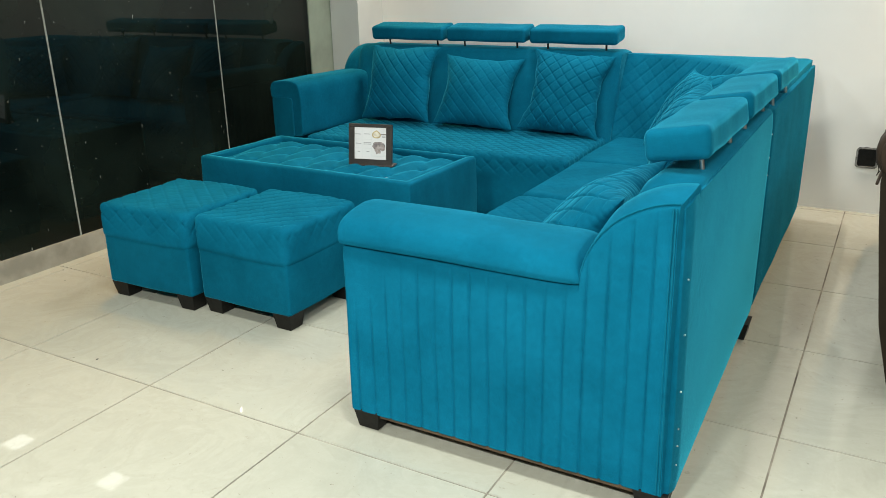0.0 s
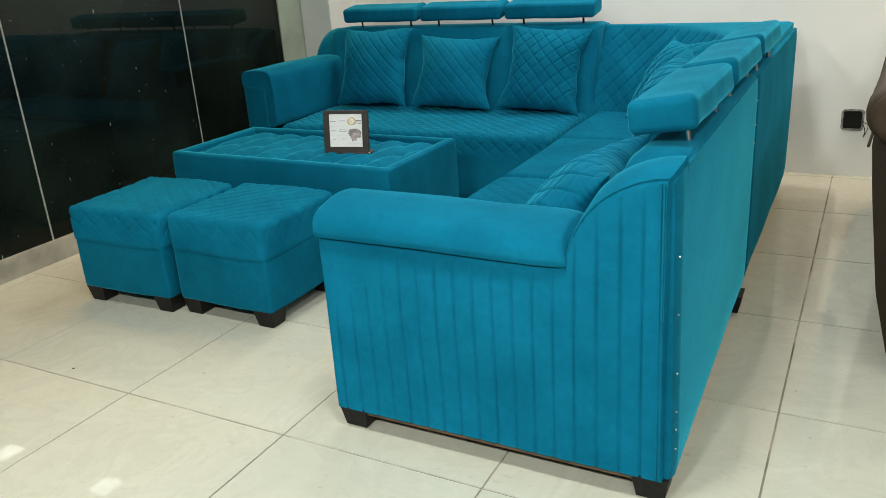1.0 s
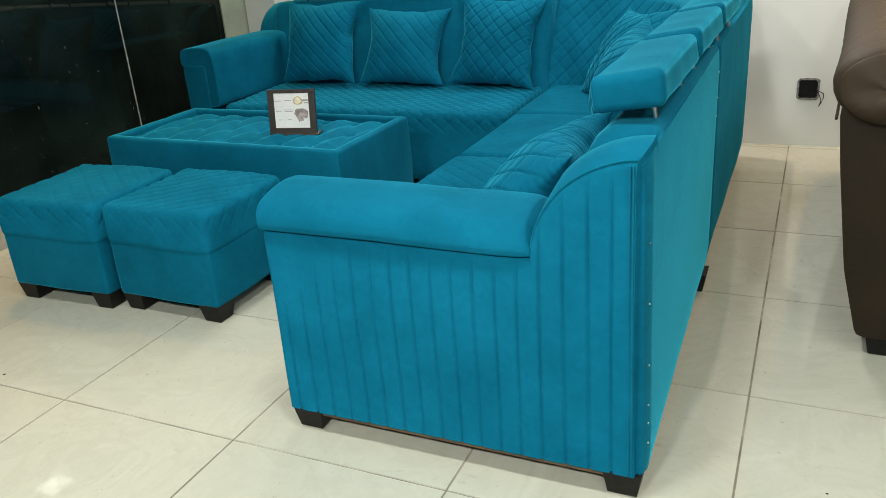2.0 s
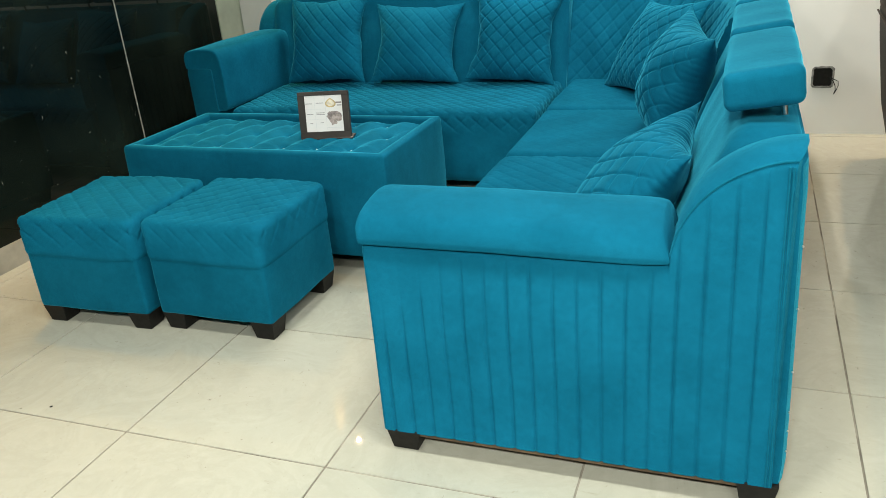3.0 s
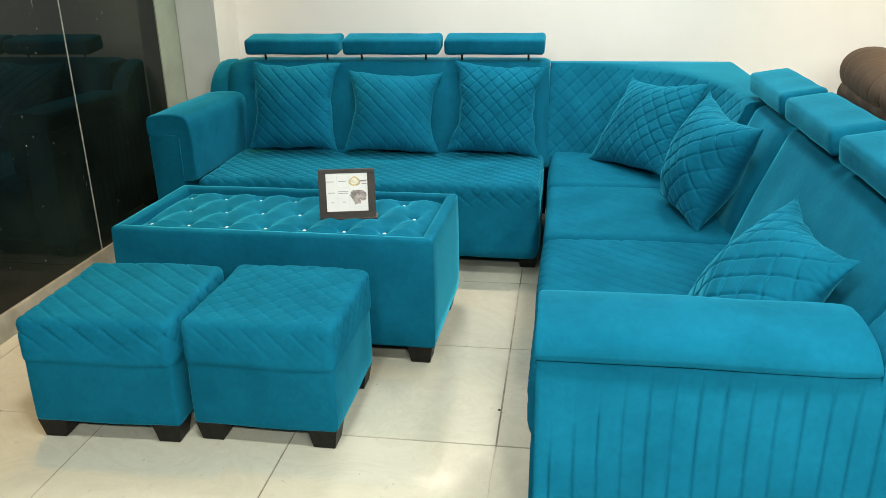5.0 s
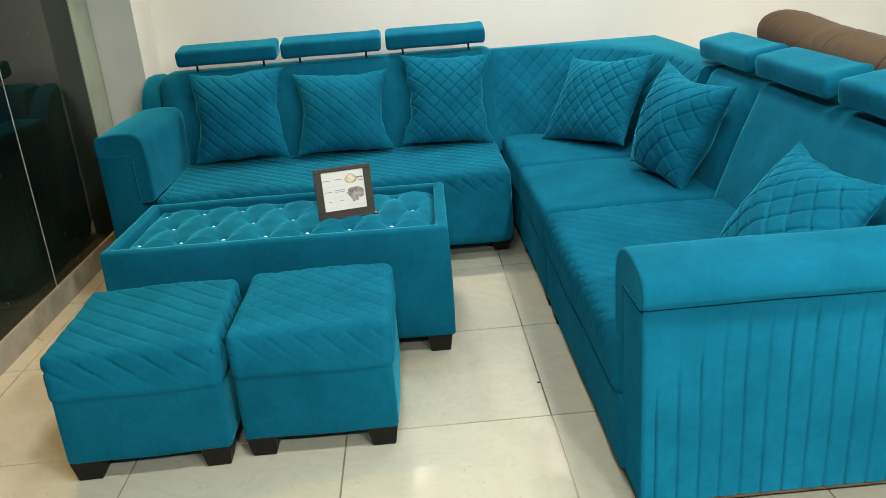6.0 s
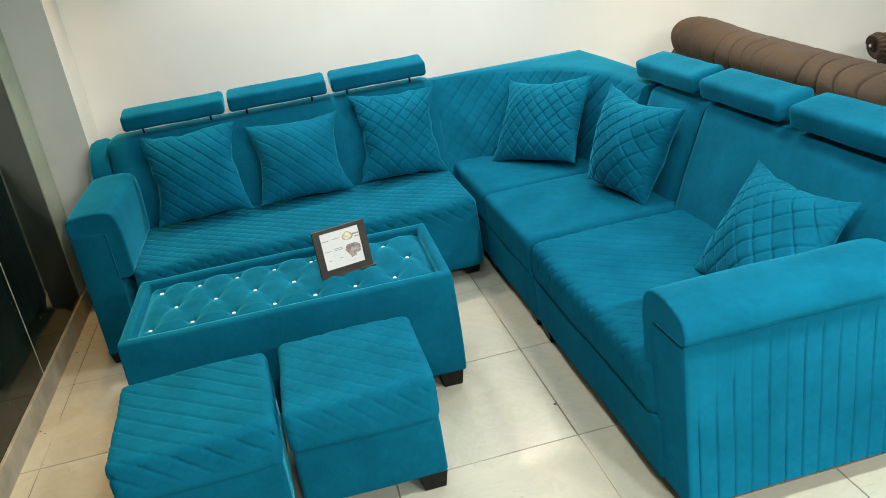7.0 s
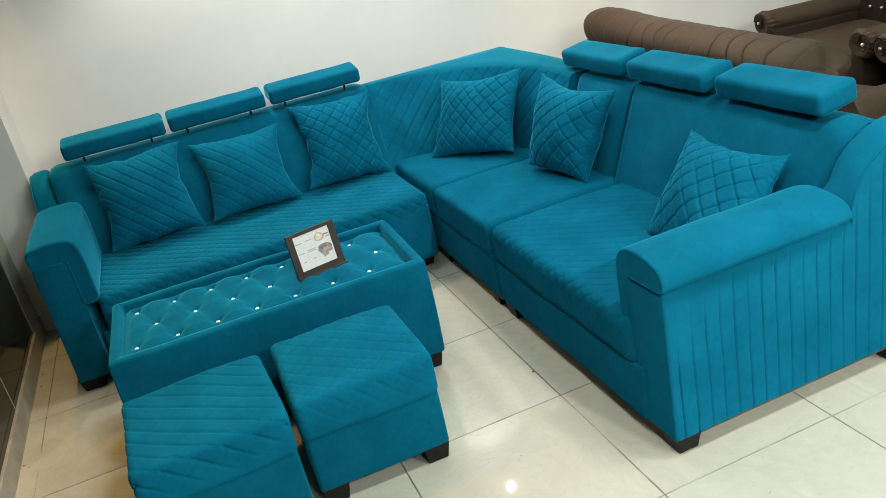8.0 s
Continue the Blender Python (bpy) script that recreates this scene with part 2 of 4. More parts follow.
def thing(name, m, label, category, group="", kind=""):
    ob = new(name)
    ob.empty_display_size = 0.1
    ob.matrix_basis = m
    return tagged(ob, label, category, group, kind)


def structure(name, bm, mat, label, category, smooth=False):
    return tagged(new(name, mesh_of(bm, mat, smooth)), label, category, kind="structure")


def block(x0, x1, y0, y1, z0, z1, bevel=0.0, segments=2):
    bm = bmesh.new()
    bmesh.ops.create_cube(bm, size=1.0)
    for v in bm.verts:
        v.co = ((x0 + x1) / 2 + v.co.x * (x1 - x0), (y0 + y1) / 2 + v.co.y * (y1 - y0), (z0 + z1) / 2 + v.co.z * (z1 - z0))
    if bevel:
        bmesh.ops.bevel(bm, geom=bm.edges[:], offset=bevel, segments=segments, profile=0.5, affect="EDGES")
    return bm


def steps(half, r, step):
    """Sample places from -half to half, closer together in the rounded rims."""
    n = max(2, round(2 * (half - r) / step))
    rim = [r * (1 - math.cos(math.pi / 2 * k / 4)) for k in range(4)]
    return [-half + d for d in rim] + [-half + r + 2 * (half - r) * k / n for k in range(n + 1)] + [half - d for d in reversed(rim)]


def soft_box(sx, sy, sz, r, step=0.05, swell=None):
    """A box with rounded edges round the origin; swell(p, n) is how far the skin stands out at p."""
    h = Vector((sx / 2, sy / 2, sz / 2))
    rows = [steps(h[k], r, step) for k in range(3)]
    bm = bmesh.new()
    seen = {}

    def vert(p):
        key = (round(p.x, 5), round(p.y, 5), round(p.z, 5))
        if key not in seen:
            q = Vector([max(-(h[k] - r), min(h[k] - r, p[k])) for k in range(3)])
            n = (p - q).normalized()
            co = q + n * r
            if swell:
                co += n * swell(co, n)
            seen[key] = bm.verts.new(co)
        return seen[key]

    for axis in range(3):
        a, b = [k for k in range(3) if k != axis]
        for side in (-1, 1):
            for i in range(len(rows[a]) - 1):
                for j in range(len(rows[b]) - 1):
                    loop = []
                    for da, db in ((0, 0), (1, 0), (1, 1), (0, 1)):
                        p = Vector()
                        p[axis], p[a], p[b] = side * h[axis], rows[a][i + da], rows[b][j + db]
                        loop.append(vert(p))
                    bm.faces.new(loop if side > 0 else loop[::-1])
    return bm


def moved(bm, m):
    bmesh.ops.transform(bm, matrix=m, verts=bm.verts)
    return bm


def groove(u, pitch, width=0.0042):
    """0 in the seam, 1 on the pad, for seams at every multiple of pitch; width is that of half a seam."""
    d = abs((u / pitch + 0.5) % 1.0 - 0.5) * pitch
    return 1 - 0.8 * math.exp(-(d / width) ** 2) - 0.2 * max(0.0, 1 - d / (0.35 * pitch)) ** 2


def quilt(depth, pitch, first=1.0, second=1.0, slope=1.0, half=0.08, sides=None, soft=0.75):
    """Diamond quilting: seams along both diagonals, each set as strong as first and second say; it runs on over the edges of a box half thick."""
    def swell(p, n):
        down = half - p.z
        u = p.x + math.copysign(down, n.x) * (abs(n.x) > abs(n.y)) * (n.z < 0.99)
        v = p.y + math.copysign(down, n.y) * (abs(n.y) >= abs(n.x)) * (n.z < 0.99)
        a, b = (u + slope * v) / math.sqrt(1 + slope * slope), (u - slope * v) / math.sqrt(1 + slope * slope)
        fade = max(0.0, 1 - (max(0.0, down - 0.008) / 0.105) ** 2)
        across = second if sides is None else second + (sides - second) * max(0.0, min(1.0, (0.85 - n.z) / 0.6))
        rim = 1 - soft * max(0.0, 1 - abs(n.z - 0.55) / 0.45)
        return -depth * fade * rim * (first * (1 - groove(a, pitch, 0.0042)) + across * (1 - groove(b, pitch, 0.0042)))
    return swell


def lumps(size, strength, seed=0.0):
    return lambda p, n: strength * noise.noise(Vector((p.x + seed, p.y, p.z)) / size)


def both(*swells):
    return lambda p, n: sum(s(p, n) for s in swells)


def cylinder(r, z0, z1, sides=16, r2=None):
    bm = bmesh.new()
    bmesh.ops.create_cone(bm, cap_ends=True, segments=sides, radius1=r, radius2=r if r2 is None else r2, depth=z1 - z0)
    bmesh.ops.translate(bm, vec=(0, 0, (z0 + z1) / 2), verts=bm.verts)
    return bm


def loft(rings, closed=True, caps=True):
    """A skin through rings of points of equal number."""
    bm = bmesh.new()
    made = [[bm.verts.new(p) for p in ring] for ring in rings]
    n = len(made[0])
    for r0, r1 in zip(made, made[1:]):
        for k in range(n if closed else n - 1):
            bm.faces.new((r0[k], r0[(k + 1) % n], r1[(k + 1) % n], r1[k]))
    if caps and closed:
        bm.faces.new(made[0][::-1])
        bm.faces.new(made[-1])
    return bm


def tube(points, r, sides=6):
    """A round cord along a row of points."""
    rings = []
    for k, p in enumerate(points):
        ahead = (points[min(k + 1, len(points) - 1)] - points[max(k - 1, 0)]).normalized()
        side = ahead.cross(Vector((0.3, 0.2, 1))).normalized()
        up = side.cross(ahead)
        rings.append([p + r * (math.cos(a) * side + math.sin(a) * up) for a in [2 * math.pi * i / sides for i in range(sides)]])
    return loft(rings)


def rounded(points, r, n=4):
    """A closed outline in 2D with its corners rounded by about r."""
    out = []
    for k, p in enumerate(points):
        p = Vector(p)
        a, b = Vector(points[k - 1]), Vector(points[(k + 1) % len(points)])
        da, db = min(r, (a - p).length * 0.45), min(r, (b - p).length * 0.45)
        s, e = p + (a - p).normalized() * da, p + (b - p).normalized() * db
        for i in range(n + 1):
            t = i / n
            out.append(s * (1 - t) ** 2 + p * 2 * t * (1 - t) + e * t * t)
    return out


def foot_mesh(w=0.085, h=0.065):
    top, low = w / 2, w * 0.38
    rings = []
    for z, s in ((0.0, low - 0.004), (0.004, low), (h, top)):
        rings.append([(x * s, y * s, z) for x, y in ((-1, -1), (1, -1), (1, 1), (-1, 1))])
    return mesh_of(loft(rings), BLACK, False)


FOOT = foot_mesh()


# ---- the room ----
structure("wall_north", block(-6.0, 4.95, BACK_Y, BACK_Y + 0.15, -0.05, CEILING + 0.1), WALL, "smooth white painted showroom wall behind the sofas", "wall")
# East, south and west walls are unseen; added to close the room with little bounce.
structure("wall_east", block(4.8, 4.95, -4.35, BACK_Y, -0.05, CEILING + 0.1), FAR_WALL, "plain unseen wall, darkened to cut the bounce light", "wall")
structure("wall_south", block(-6.0, 4.95, -4.5, -4.35, -0.05, CEILING + 0.1), FAR_WALL, "plain unseen wall, darkened to cut the bounce light", "wall")
structure("wall_west", block(-6.15, -6.0, -4.5, BACK_Y + 0.15, -0.05, CEILING + 0.1), FAR_WALL, "plain unseen dark wall that closes the room behind the glass partition", "wall")
structure("ceiling", block(-6.15, 4.95, -4.5, BACK_Y + 0.15, CEILING, CEILING + 0.12), CEIL, "plain unseen ceiling, greyed to cut the bounce light, with small square lights", "ceiling")
structure("pillar", block(-2.03, -1.665, 2.17, BACK_Y, -0.02, CEILING), PILLAR, "pale grey painted pillar beside the glass partition", "pillar")
structure("trim_strip", block(GLASS_X - 0.05, GLASS_X + 0.004, 1.945, 2.168, 0.10, CEILING), STRIP, "grey-green upright strip between glass and pillar", "trim")

JOINTS = [1.945] + [1.16 - 1.01 * k for k in range(6)]
partition = thing("glass_partition", pose(GLASS_X, 0, 0), "black film-covered glass partition, scratched and dusty", "partition", kind="structure")
for y1, y0 in zip(JOINTS, JOINTS[1:]):
    pane = part("pane", block(GLASS_X - 0.012, GLASS_X, y0 + 0.004, y1 - 0.004, 0.10, 1.30, 0.001, 1), FILM, partition, "black film-covered glass pane", smooth=False)
    part("joint", block(GLASS_X - 0.010, GLASS_X + 0.001, y0 - 0.0038, y0 + 0.0038, 0.10, 1.30), JOINT, partition, "pale silicone joint", smooth=False)
    upper = part("upper_pane", block(GLASS_X - 0.012, GLASS_X, y0 + 0.004, y1 - 0.004, 1.302, CEILING), CLEAR, partition, "clear glass pane", smooth=False)
    upper.visible_shadow = False
structure("baseboard", block(GLASS_X - 0.02, GLASS_X + 0.012, -4.35, 2.168, -0.01, 0.10, 0.003), SKIRT, "cream stone skirting below the glass", "skirting")

floor = structure("floor", block(-6.15, 4.95, -4.5, BACK_Y + 0.15, -0.08, -0.0025), GROUT, "cream polished tile floor with dark dirty joints", "floor")


# ---- sofas ----
def sofa_arm(root, place, seam=0.555, peak=0.775, rise=0.022, square=False, cloth=TEAL_UP):
    """The arm with its channelled outer side and the wing that rises to the back. place(a, b, z): a along the arm from its front, b inwards."""
    arc = [0.916 - 0.236 * math.cos(math.pi / 2 * k / 16) for k in range(17)]
    along = sorted(set([0.0, 0.004, 0.01] + [0.01 + 0.0024 * k for k in range(1, 377)] + arc))

    wide0 = 0.150 if square else 0.165

    def top(a):
        if a <= 0.68:
            return seam
        return seam + (peak - seam) * math.sqrt(max(0.0, 1 - ((0.916 - a) / 0.236) ** 2))

    def at(a, b, z):
        turn = max(0.0, (a - 0.82) / 0.096) ** 1.5 * max(0.0, 1 - b / 0.05) ** 2
        return place(a - 0.020 * turn, b, z)

    rings = []
    for a in along:
        edge = 0.006 if a < 0.003 else (0.002 if a < 0.008 else 0.0)
        zt = top(a)
        lift = rise * min(1.0, max(0.0, (a - 0.68) / 0.05))
        wide = wide0 - 0.055 * min(1.0, max(0.0, (a - 0.67) / 0.03))
        ring = []
        first = 0.36 + 0.9 * (a - 0.08)
        for k in range(13):
            z = 0.062 + (zt - 0.022 - 0.062) * k / 12
            fade = (0.35 if k == 12 else 1.0) * max(0.12, min(1.0, (first - z) / 0.06 + 1.0)) * (0.8 + 0.5 * noise.noise(Vector((math.floor((a - 0.0588) / 0.0512) * 3.7, z * 5, 4))))
            sway = 0.004 * noise.noise(Vector((a * 5, z * 4, 1)))
            depth = 0.0062 * (1 - groove(a - 0.0844 + sway, 0.0512, 0.0030)) * fade if 0.03 < a < 0.875 else 0
            ring.append(at(a, edge + depth + 0.0025 * noise.noise(Vector((a * 4, z * 4, 2))), z))
        ring += [at(a, edge + 0.003, zt - 0.008), at(a, edge + 0.010, zt - 0.001), at(a, edge + 0.024, zt + 0.003 + 0.3 * lift), at(a, 0.5 * wide, zt + 0.8 * lift), at(a, wide - 0.022, zt + lift), at(a, wide - 0.006, zt + 0.7 * lift - 0.006), at(a, wide, zt - 0.02), at(a, wide, 0.062)]
        rings.append(ring)
    arm = part("arm", loft(rings), cloth, root, "teal velvet arm with stitched upright channels")
    shape = [(0.002, 0.553), (-0.011, 0.561), (-0.014, 0.584), (-0.010, 0.606), (0.004, 0.622), (0.030, 0.632), (0.065, 0.640), (0.110, 0.645), (0.155, 0.641), (0.188, 0.630), (0.210, 0.608), (0.220, 0.575), (0.224, 0.530), (0.222, 0.400), (0.220, 0.300), (0.166, 0.300), (0.166, 0.550)]
    if square:
        shape = [(0.006, 0.553), (-0.001, 0.558), (-0.003, 0.590), (-0.001, 0.620), (0.010, 0.634), (0.034, 0.638), (0.080, 0.643), (0.140, 0.643), (0.178, 0.638), (0.200, 0.622), (0.210, 0.590), (0.215, 0.530), (0.215, 0.420), (0.208, 0.396), (0.152, 0.396), (0.152, 0.550)]
    shape = rounded(shape, 0.012, 2)
    rings = []
    for a, shrink in ((0.001, 0.70), (-0.003, 0.88), (-0.004, 0.945), (-0.002, 0.975), (0.003, 0.99), (0.009, 0.998), (0.026, 1.0), (0.15, 1.0), (0.3, 1.005), (0.45, 1.0), (0.60, 1.0), (0.645, 0.985), (0.668, 0.96), (0.680, 0.92), (0.684, 0.86)):
        ring = []
        for b, z in shape:
            bb, zz = 0.11 + (b - 0.11) * shrink, (0.555 + (z - 0.555) * shrink if z > 0.5 else z)
            lean = 0.28 * max(0, zz - 0.56) if a > 0.5 else -0.10 * max(0, zz - 0.60) if a < 0.1 else 0
            sag = 0.0025 * noise.noise(Vector((a * 7, bb * 9, seam)))
            ring.append(place(a - lean, bb, zz + sag + 0.002 * math.sin(a * 9) + (seam - 0.555 if zz > 0.5 else 0)))
        rings.append(ring)
    part("arm_roll", loft(rings), cloth, arm, "padded teal velvet roll over the arm")
    cord = [place(0.004, 0.012, z) for z in (0.07, 0.2, 0.35, 0.5, seam - 0.007)] + [place(0.002, b, seam - 0.004) for b in (0.03, 0.09, wide0 - 0.025)] + [place(0.004, wide0 - 0.010, z) for z in (seam - 0.015, 0.45, 0.3, 0.1)]
    part("piping", tube(cord, 0.0035), TEAL_SEAM, arm)
    rim = [at(a, 0.004, top(a) - 0.004) for a in arc[1:]]
    part("piping", tube(rim, 0.0026), TEAL_SEAM, arm)
    for a in (0.901, 0.911):
        part("piping", tube([at(a, -0.001, z) for z in (0.065, 0.2, 0.4, 0.6, peak - 0.014)], 0.0022), TEAL_SEAM, arm)
    return arm


def straight_back(root, name, place, length, depth, top, front_lean, feet_z=0.062, shoulder=0.0):
    """A sloped back: place(l, d, z), l along the sofa, d from the foot of its front face to the rear."""
    shape = [(0.0, 0.34)] + [(front_lean * k / 12, 0.34 + (top - 0.02 - 0.34) * k / 12) for k in range(1, 13)]
    shape += [(front_lean + 0.010, top - 0.008), (front_lean + 0.028, top), (depth - 0.014, top), (depth - 0.004, top - 0.004), (depth, top - 0.014), (depth, 0.5), (depth, feet_z), (0.12, feet_z), (0.10, 0.30)]
    n = max(8, round(length / 0.03))
    rings = []
    for k in range(n + 1):
        l = length * k / n
        near = min(l, length - l)
        inset = 0.018 * max(0.0, 1 - near / 0.03) ** 2
        drop = 0.6 * inset + shoulder * max(0.0, 1 - l / 0.09) ** 2
        ring = []
        for d, z in shape:
            puff = -0.022 * math.sin(math.pi * min(1, max(0, (z - 0.30) / (top - 0.28)))) * min(1, near / 0.07) if d <= front_lean else 0
            wobble = 0.004 * noise.noise(Vector((l * 7, z * 7, length))) if d <= front_lean + 0.03 else 0
            ring.append(place(l, d + puff + wobble + inset * (1 if d < depth - 0.04 else -0.12), z - (drop if z > top - 0.04 else 0)))
        rings.append(ring)
    return part("backrest", loft(rings), TEAL, root)


HEADREST = mesh_of(soft_box(0.490, 0.152, 0.078, 0.019, 0.025, lumps(0.12, 0.003)), TEAL)
POST = mesh_of(cylinder(0.0055, 0.0, 0.085, 10), BLACK)
CHROME_POST = mesh_of(cylinder(0.0060, 0.0, 0.085, 10), CHROME)
COLLAR = mesh_of(cylinder(0.0135, 0.0, 0.008, 14), CHROME)


def headrest(root, m, posts, drop, behind=0.0):
    rest = part("headrest", HEADREST, TEAL, root, "padded teal velvet headrest on two posts", at=m)
    for side in (-0.165, 0.165):
        low = m @ pose(side, behind, -drop)
        part("post", posts, BLACK, rest, "slim metal headrest post", at=low)
        part("collar", COLLAR, CHROME, rest, at=low)


def feet(root, places, turn=0.0):
    for x, y in places:
        part("foot", FOOT, BLACK, root, "black tapered plastic foot", at=pose(x, y, 0, 0, 0, turn), smooth=False)


# three-seat sofa along the back wall
three = thing("three_seat_sofa", pose(-0.8, 1.75, 0), "teal velvet three-seat sofa with quilted seat, against the white wall", "sofa")
part("base", moved(soft_box(1.55, 0.85, 0.17, 0.012, 0.1), Matrix.Translation((-0.715, 1.748, 0.150))), TEAL, three)
part("seat_cushion", moved(soft_box(1.532, 0.63, 0.341, 0.04, 0.0042, both(quilt(0.0056, 0.047, 1.0, 0.4, 1.15, 0.1705, 0.8, 0.4), lumps(0.3, 0.006))), Matrix.Translation((-0.6965, 1.615, 0.235))), TEAL, three, "teal velvet seat quilted in diamonds")
straight_back(three, "backrest", lambda l, d, z: Vector((-1.548 + l, 1.855 + d, z)), 1.631, 0.345, 0.822, 0.145)
sofa_arm(three, lambda a, b, z: Vector((-1.652 + b + 0.009 * max(0.0, 1 - a / 0.68) * max(0.0, 1 - b / 0.19), 1.278 + a, z)), 0.602, 0.806, 0.008, True, TEAL_DOWN)
for cx in (-1.211, -0.701, -0.188):
    headrest(three, pose(cx, 2.075, 0.902, 8, 0, 0), POST, 0.105)
part("foot", FOOT, BLACK, three, "black tapered plastic foot", at=pose(-1.595, 1.345, 0) @ Matrix.Diagonal((1.3, 1.2, 1.0, 1)), smooth=False)
feet(three, ((-1.605, 2.14), (0.02, 1.42), (0.02, 2.14), (-0.8, 2.14)))

# corner unit
corner = thing("corner_sofa", pose(0.53, 1.43, 0), "teal velvet corner sofa unit with a curved quilted back", "sofa")
part("base", moved(soft_box(0.872, 1.48, 0.200, 0.012, 0.06, lumps(0.22, 0.004)), Matrix.Translation((0.544, 1.430, 0.162))), TEAL_FRONT, corner)
for y0, y1, rise in ((0.700, 1.331, 0.0), (1.333, 1.930, 0.003)):
    part("seat_cushion", moved(soft_box(0.665, y1 - y0, 0.170, 0.034, 0.006, both(quilt(0.0009, 0.052, half=0.085), lumps(0.3, 0.006, y0))), Matrix.Translation((0.4325, (y0 + y1) / 2, 0.320 + rise))), TEAL_FRONT, corner, "faintly quilted teal velvet seat")


def corner_back(root):
    rings = []
    n = 300
    cx, cy, e = 0.085, 1.17, 0.88
    for k in range(n + 1):
        th = math.pi / 2 * k / n
        s, c = max(0.0, math.sin(th)) ** e, max(0.0, math.cos(th)) ** e
        low = Vector((cx + 0.610 * s, cy + 0.71 * c))
        high = Vector((cx + 0.745 * s, cy + 0.925 * c))
        if th <= math.pi / 4:
            rear = Vector((cx + 0.885 * math.tan(th), 2.20))
        else:
            rear = Vector((0.970, cy + 1.03 / math.tan(th) if k < n else cy))
        out = (high - Vector((cx - 0.1, cy - 0.1))).normalized()
        run = 1.22 * th / (math.pi / 2)
        ring = []
        for i in range(101):
            t = i / 100
            p = low.lerp(high, t)
            z = 0.34 + (0.45 - 0.018 * max(0.0, (th - 0.9) / (math.pi / 2 - 0.9)) ** 2) * t
            u, v = run, z
            pad = 0.0046 * ((1 - groove((u + v) * 0.7071, 0.055)) * 0.5 + (1 - groove((u - v) * 0.7071, 0.055)))
            puff = 0.012 * math.sin(math.pi * t)
            q = p + out * (pad - puff)
            ring.append((q.x, q.y, z))
        a = high + out * 0.010
        b = high.lerp(rear, 0.25) if (rear - high).length > 0.05 else high + (rear - high) * 0.4
        dip = 0.022 * max(0.0, (th - 0.9) / (math.pi / 2 - 0.9)) ** 2
        ring += [(a.x, a.y, 0.800 - dip), (*high.lerp(rear, 0.12), 0.806 - dip), (*b, 0.808 - dip), (*high.lerp(rear, 0.7), 0.806 - dip), (*high.lerp(rear, 0.94), 0.804 - dip), (*rear, 0.795 - dip), (*rear, 0.4), (*rear, 0.062), (*low.lerp(rear, 0.5), 0.062), (*low.lerp(rear, 0.3), 0.30)]
        rings.append(ring)
    return part("curved_back", loft(rings), TEAL, root, "curved teal velvet back quilted in diamonds")


corner_back(corner)
straight_back(corner, "backrest", lambda l, d, z: Vector((0.715 + d, 0.743 + l, z)), 0.430, 0.266, 0.780, 0.150)
headrest(corner, pose(0.930, 1.030, 0.853, 8, 0, -90), CHROME_POST, 0.100, 0.036)
part("bottom_board", block(0.118, 0.965, 0.70, 2.16, 0.046, 0.0635), RAW_WOOD, corner, "raw brown wooden board under the frame", smooth=False)
feet(corner, ((0.156, 0.775), (0.156, 1.36), (0.93, 2.14), (0.93, 0.78), (0.14, 2.14)))

# two-seat sofa with the channelled arm
two = thing("two_seat_sofa", pose(0.57, 0.1, 0), "teal velvet two-seat sofa with channelled arm and headrests", "sofa")
part("base", moved(soft_box(0.882, 1.04, 0.190, 0.012, 0.06, lumps(0.22, 0.004, 3.0)), Matrix.Translation((0.549, 0.155, 0.157))), TEAL_FRONT, two)
part("seat_cushion", moved(soft_box(0.667, 1.02, 0.175, 0.046, 0.0042, both(quilt(0.0034, 0.047, 1.0, 0.4, 1.2, 0.0875, 1.2, 0.0), lumps(0.3, 0.007))), Matrix.Translation((0.4315, 0.168, 0.322))), TEAL_FRONT, two, "teal velvet seat quilted in diamonds")
straight_back(two, "backrest", lambda l, d, z: Vector((0.715 + d * (1.030 - 0.025 * l / 1.14), -0.40 + l, z)), 1.14, 0.282, 0.786, 0.160, shoulder=0.028)
sofa_arm(two, lambda a, b, z: Vector((0.120 + 0.9716 * a + 0.06 * max(0.0, a - 0.7) * max(0.0, 1 - z / 0.7), -0.500 + b, z)))


def rear_panel(root, y0, y1, x0, x1, top, flare=0.0, cloth=TEAL):
    """The rear cloth, stretched slack over the frame: it bows a little and tucks in at its ends."""
    rings = []
    n = 48
    for k in range(n + 1):
        t = k / n
        y = y0 + (y1 - y0) * t
        near = min(y - y0, y1 - y)
        tuck = 0.009 * max(0.0, 1 - near / 0.022) ** 2
        ring = [Vector((0.975, y, top)), Vector((0.975, y, 0.064))]
        for i in range(15):
            z = 0.064 + (top - 0.064 - (0.016 * max(0.0, 1 - (y - y0) / 0.05) ** 2 if flare else 0.0)) * i / 14
            edge = 0.004 if i in (0, 14) else 0.0
            slack = 0.0022 * noise.noise(Vector((y * 3.5, z * 2.0, 6.0)))
            ring.append(Vector((x0 + (x1 - x0) * t + flare * max(0.0, 1 - z / 0.7) * (1 - t) + slack - tuck - edge, y, z)))
        rings.append(ring)
    part("rear_panel", loft(rings), cloth, root, "plain slack teal velvet rear")


rear_panel(two, -0.486, 0.7385, 1.0150, 1.0035, 0.774, 0.0135)
rear_panel(corner, 0.7400, 2.192, 1.0020, 0.992, 0.774, cloth=TEAL_SIDE)
for cy in (-0.065, 0.487):
    headrest(two, pose(0.930, cy, 0.853, 8, 0, -90), CHROME_POST, 0.100, 0.036)
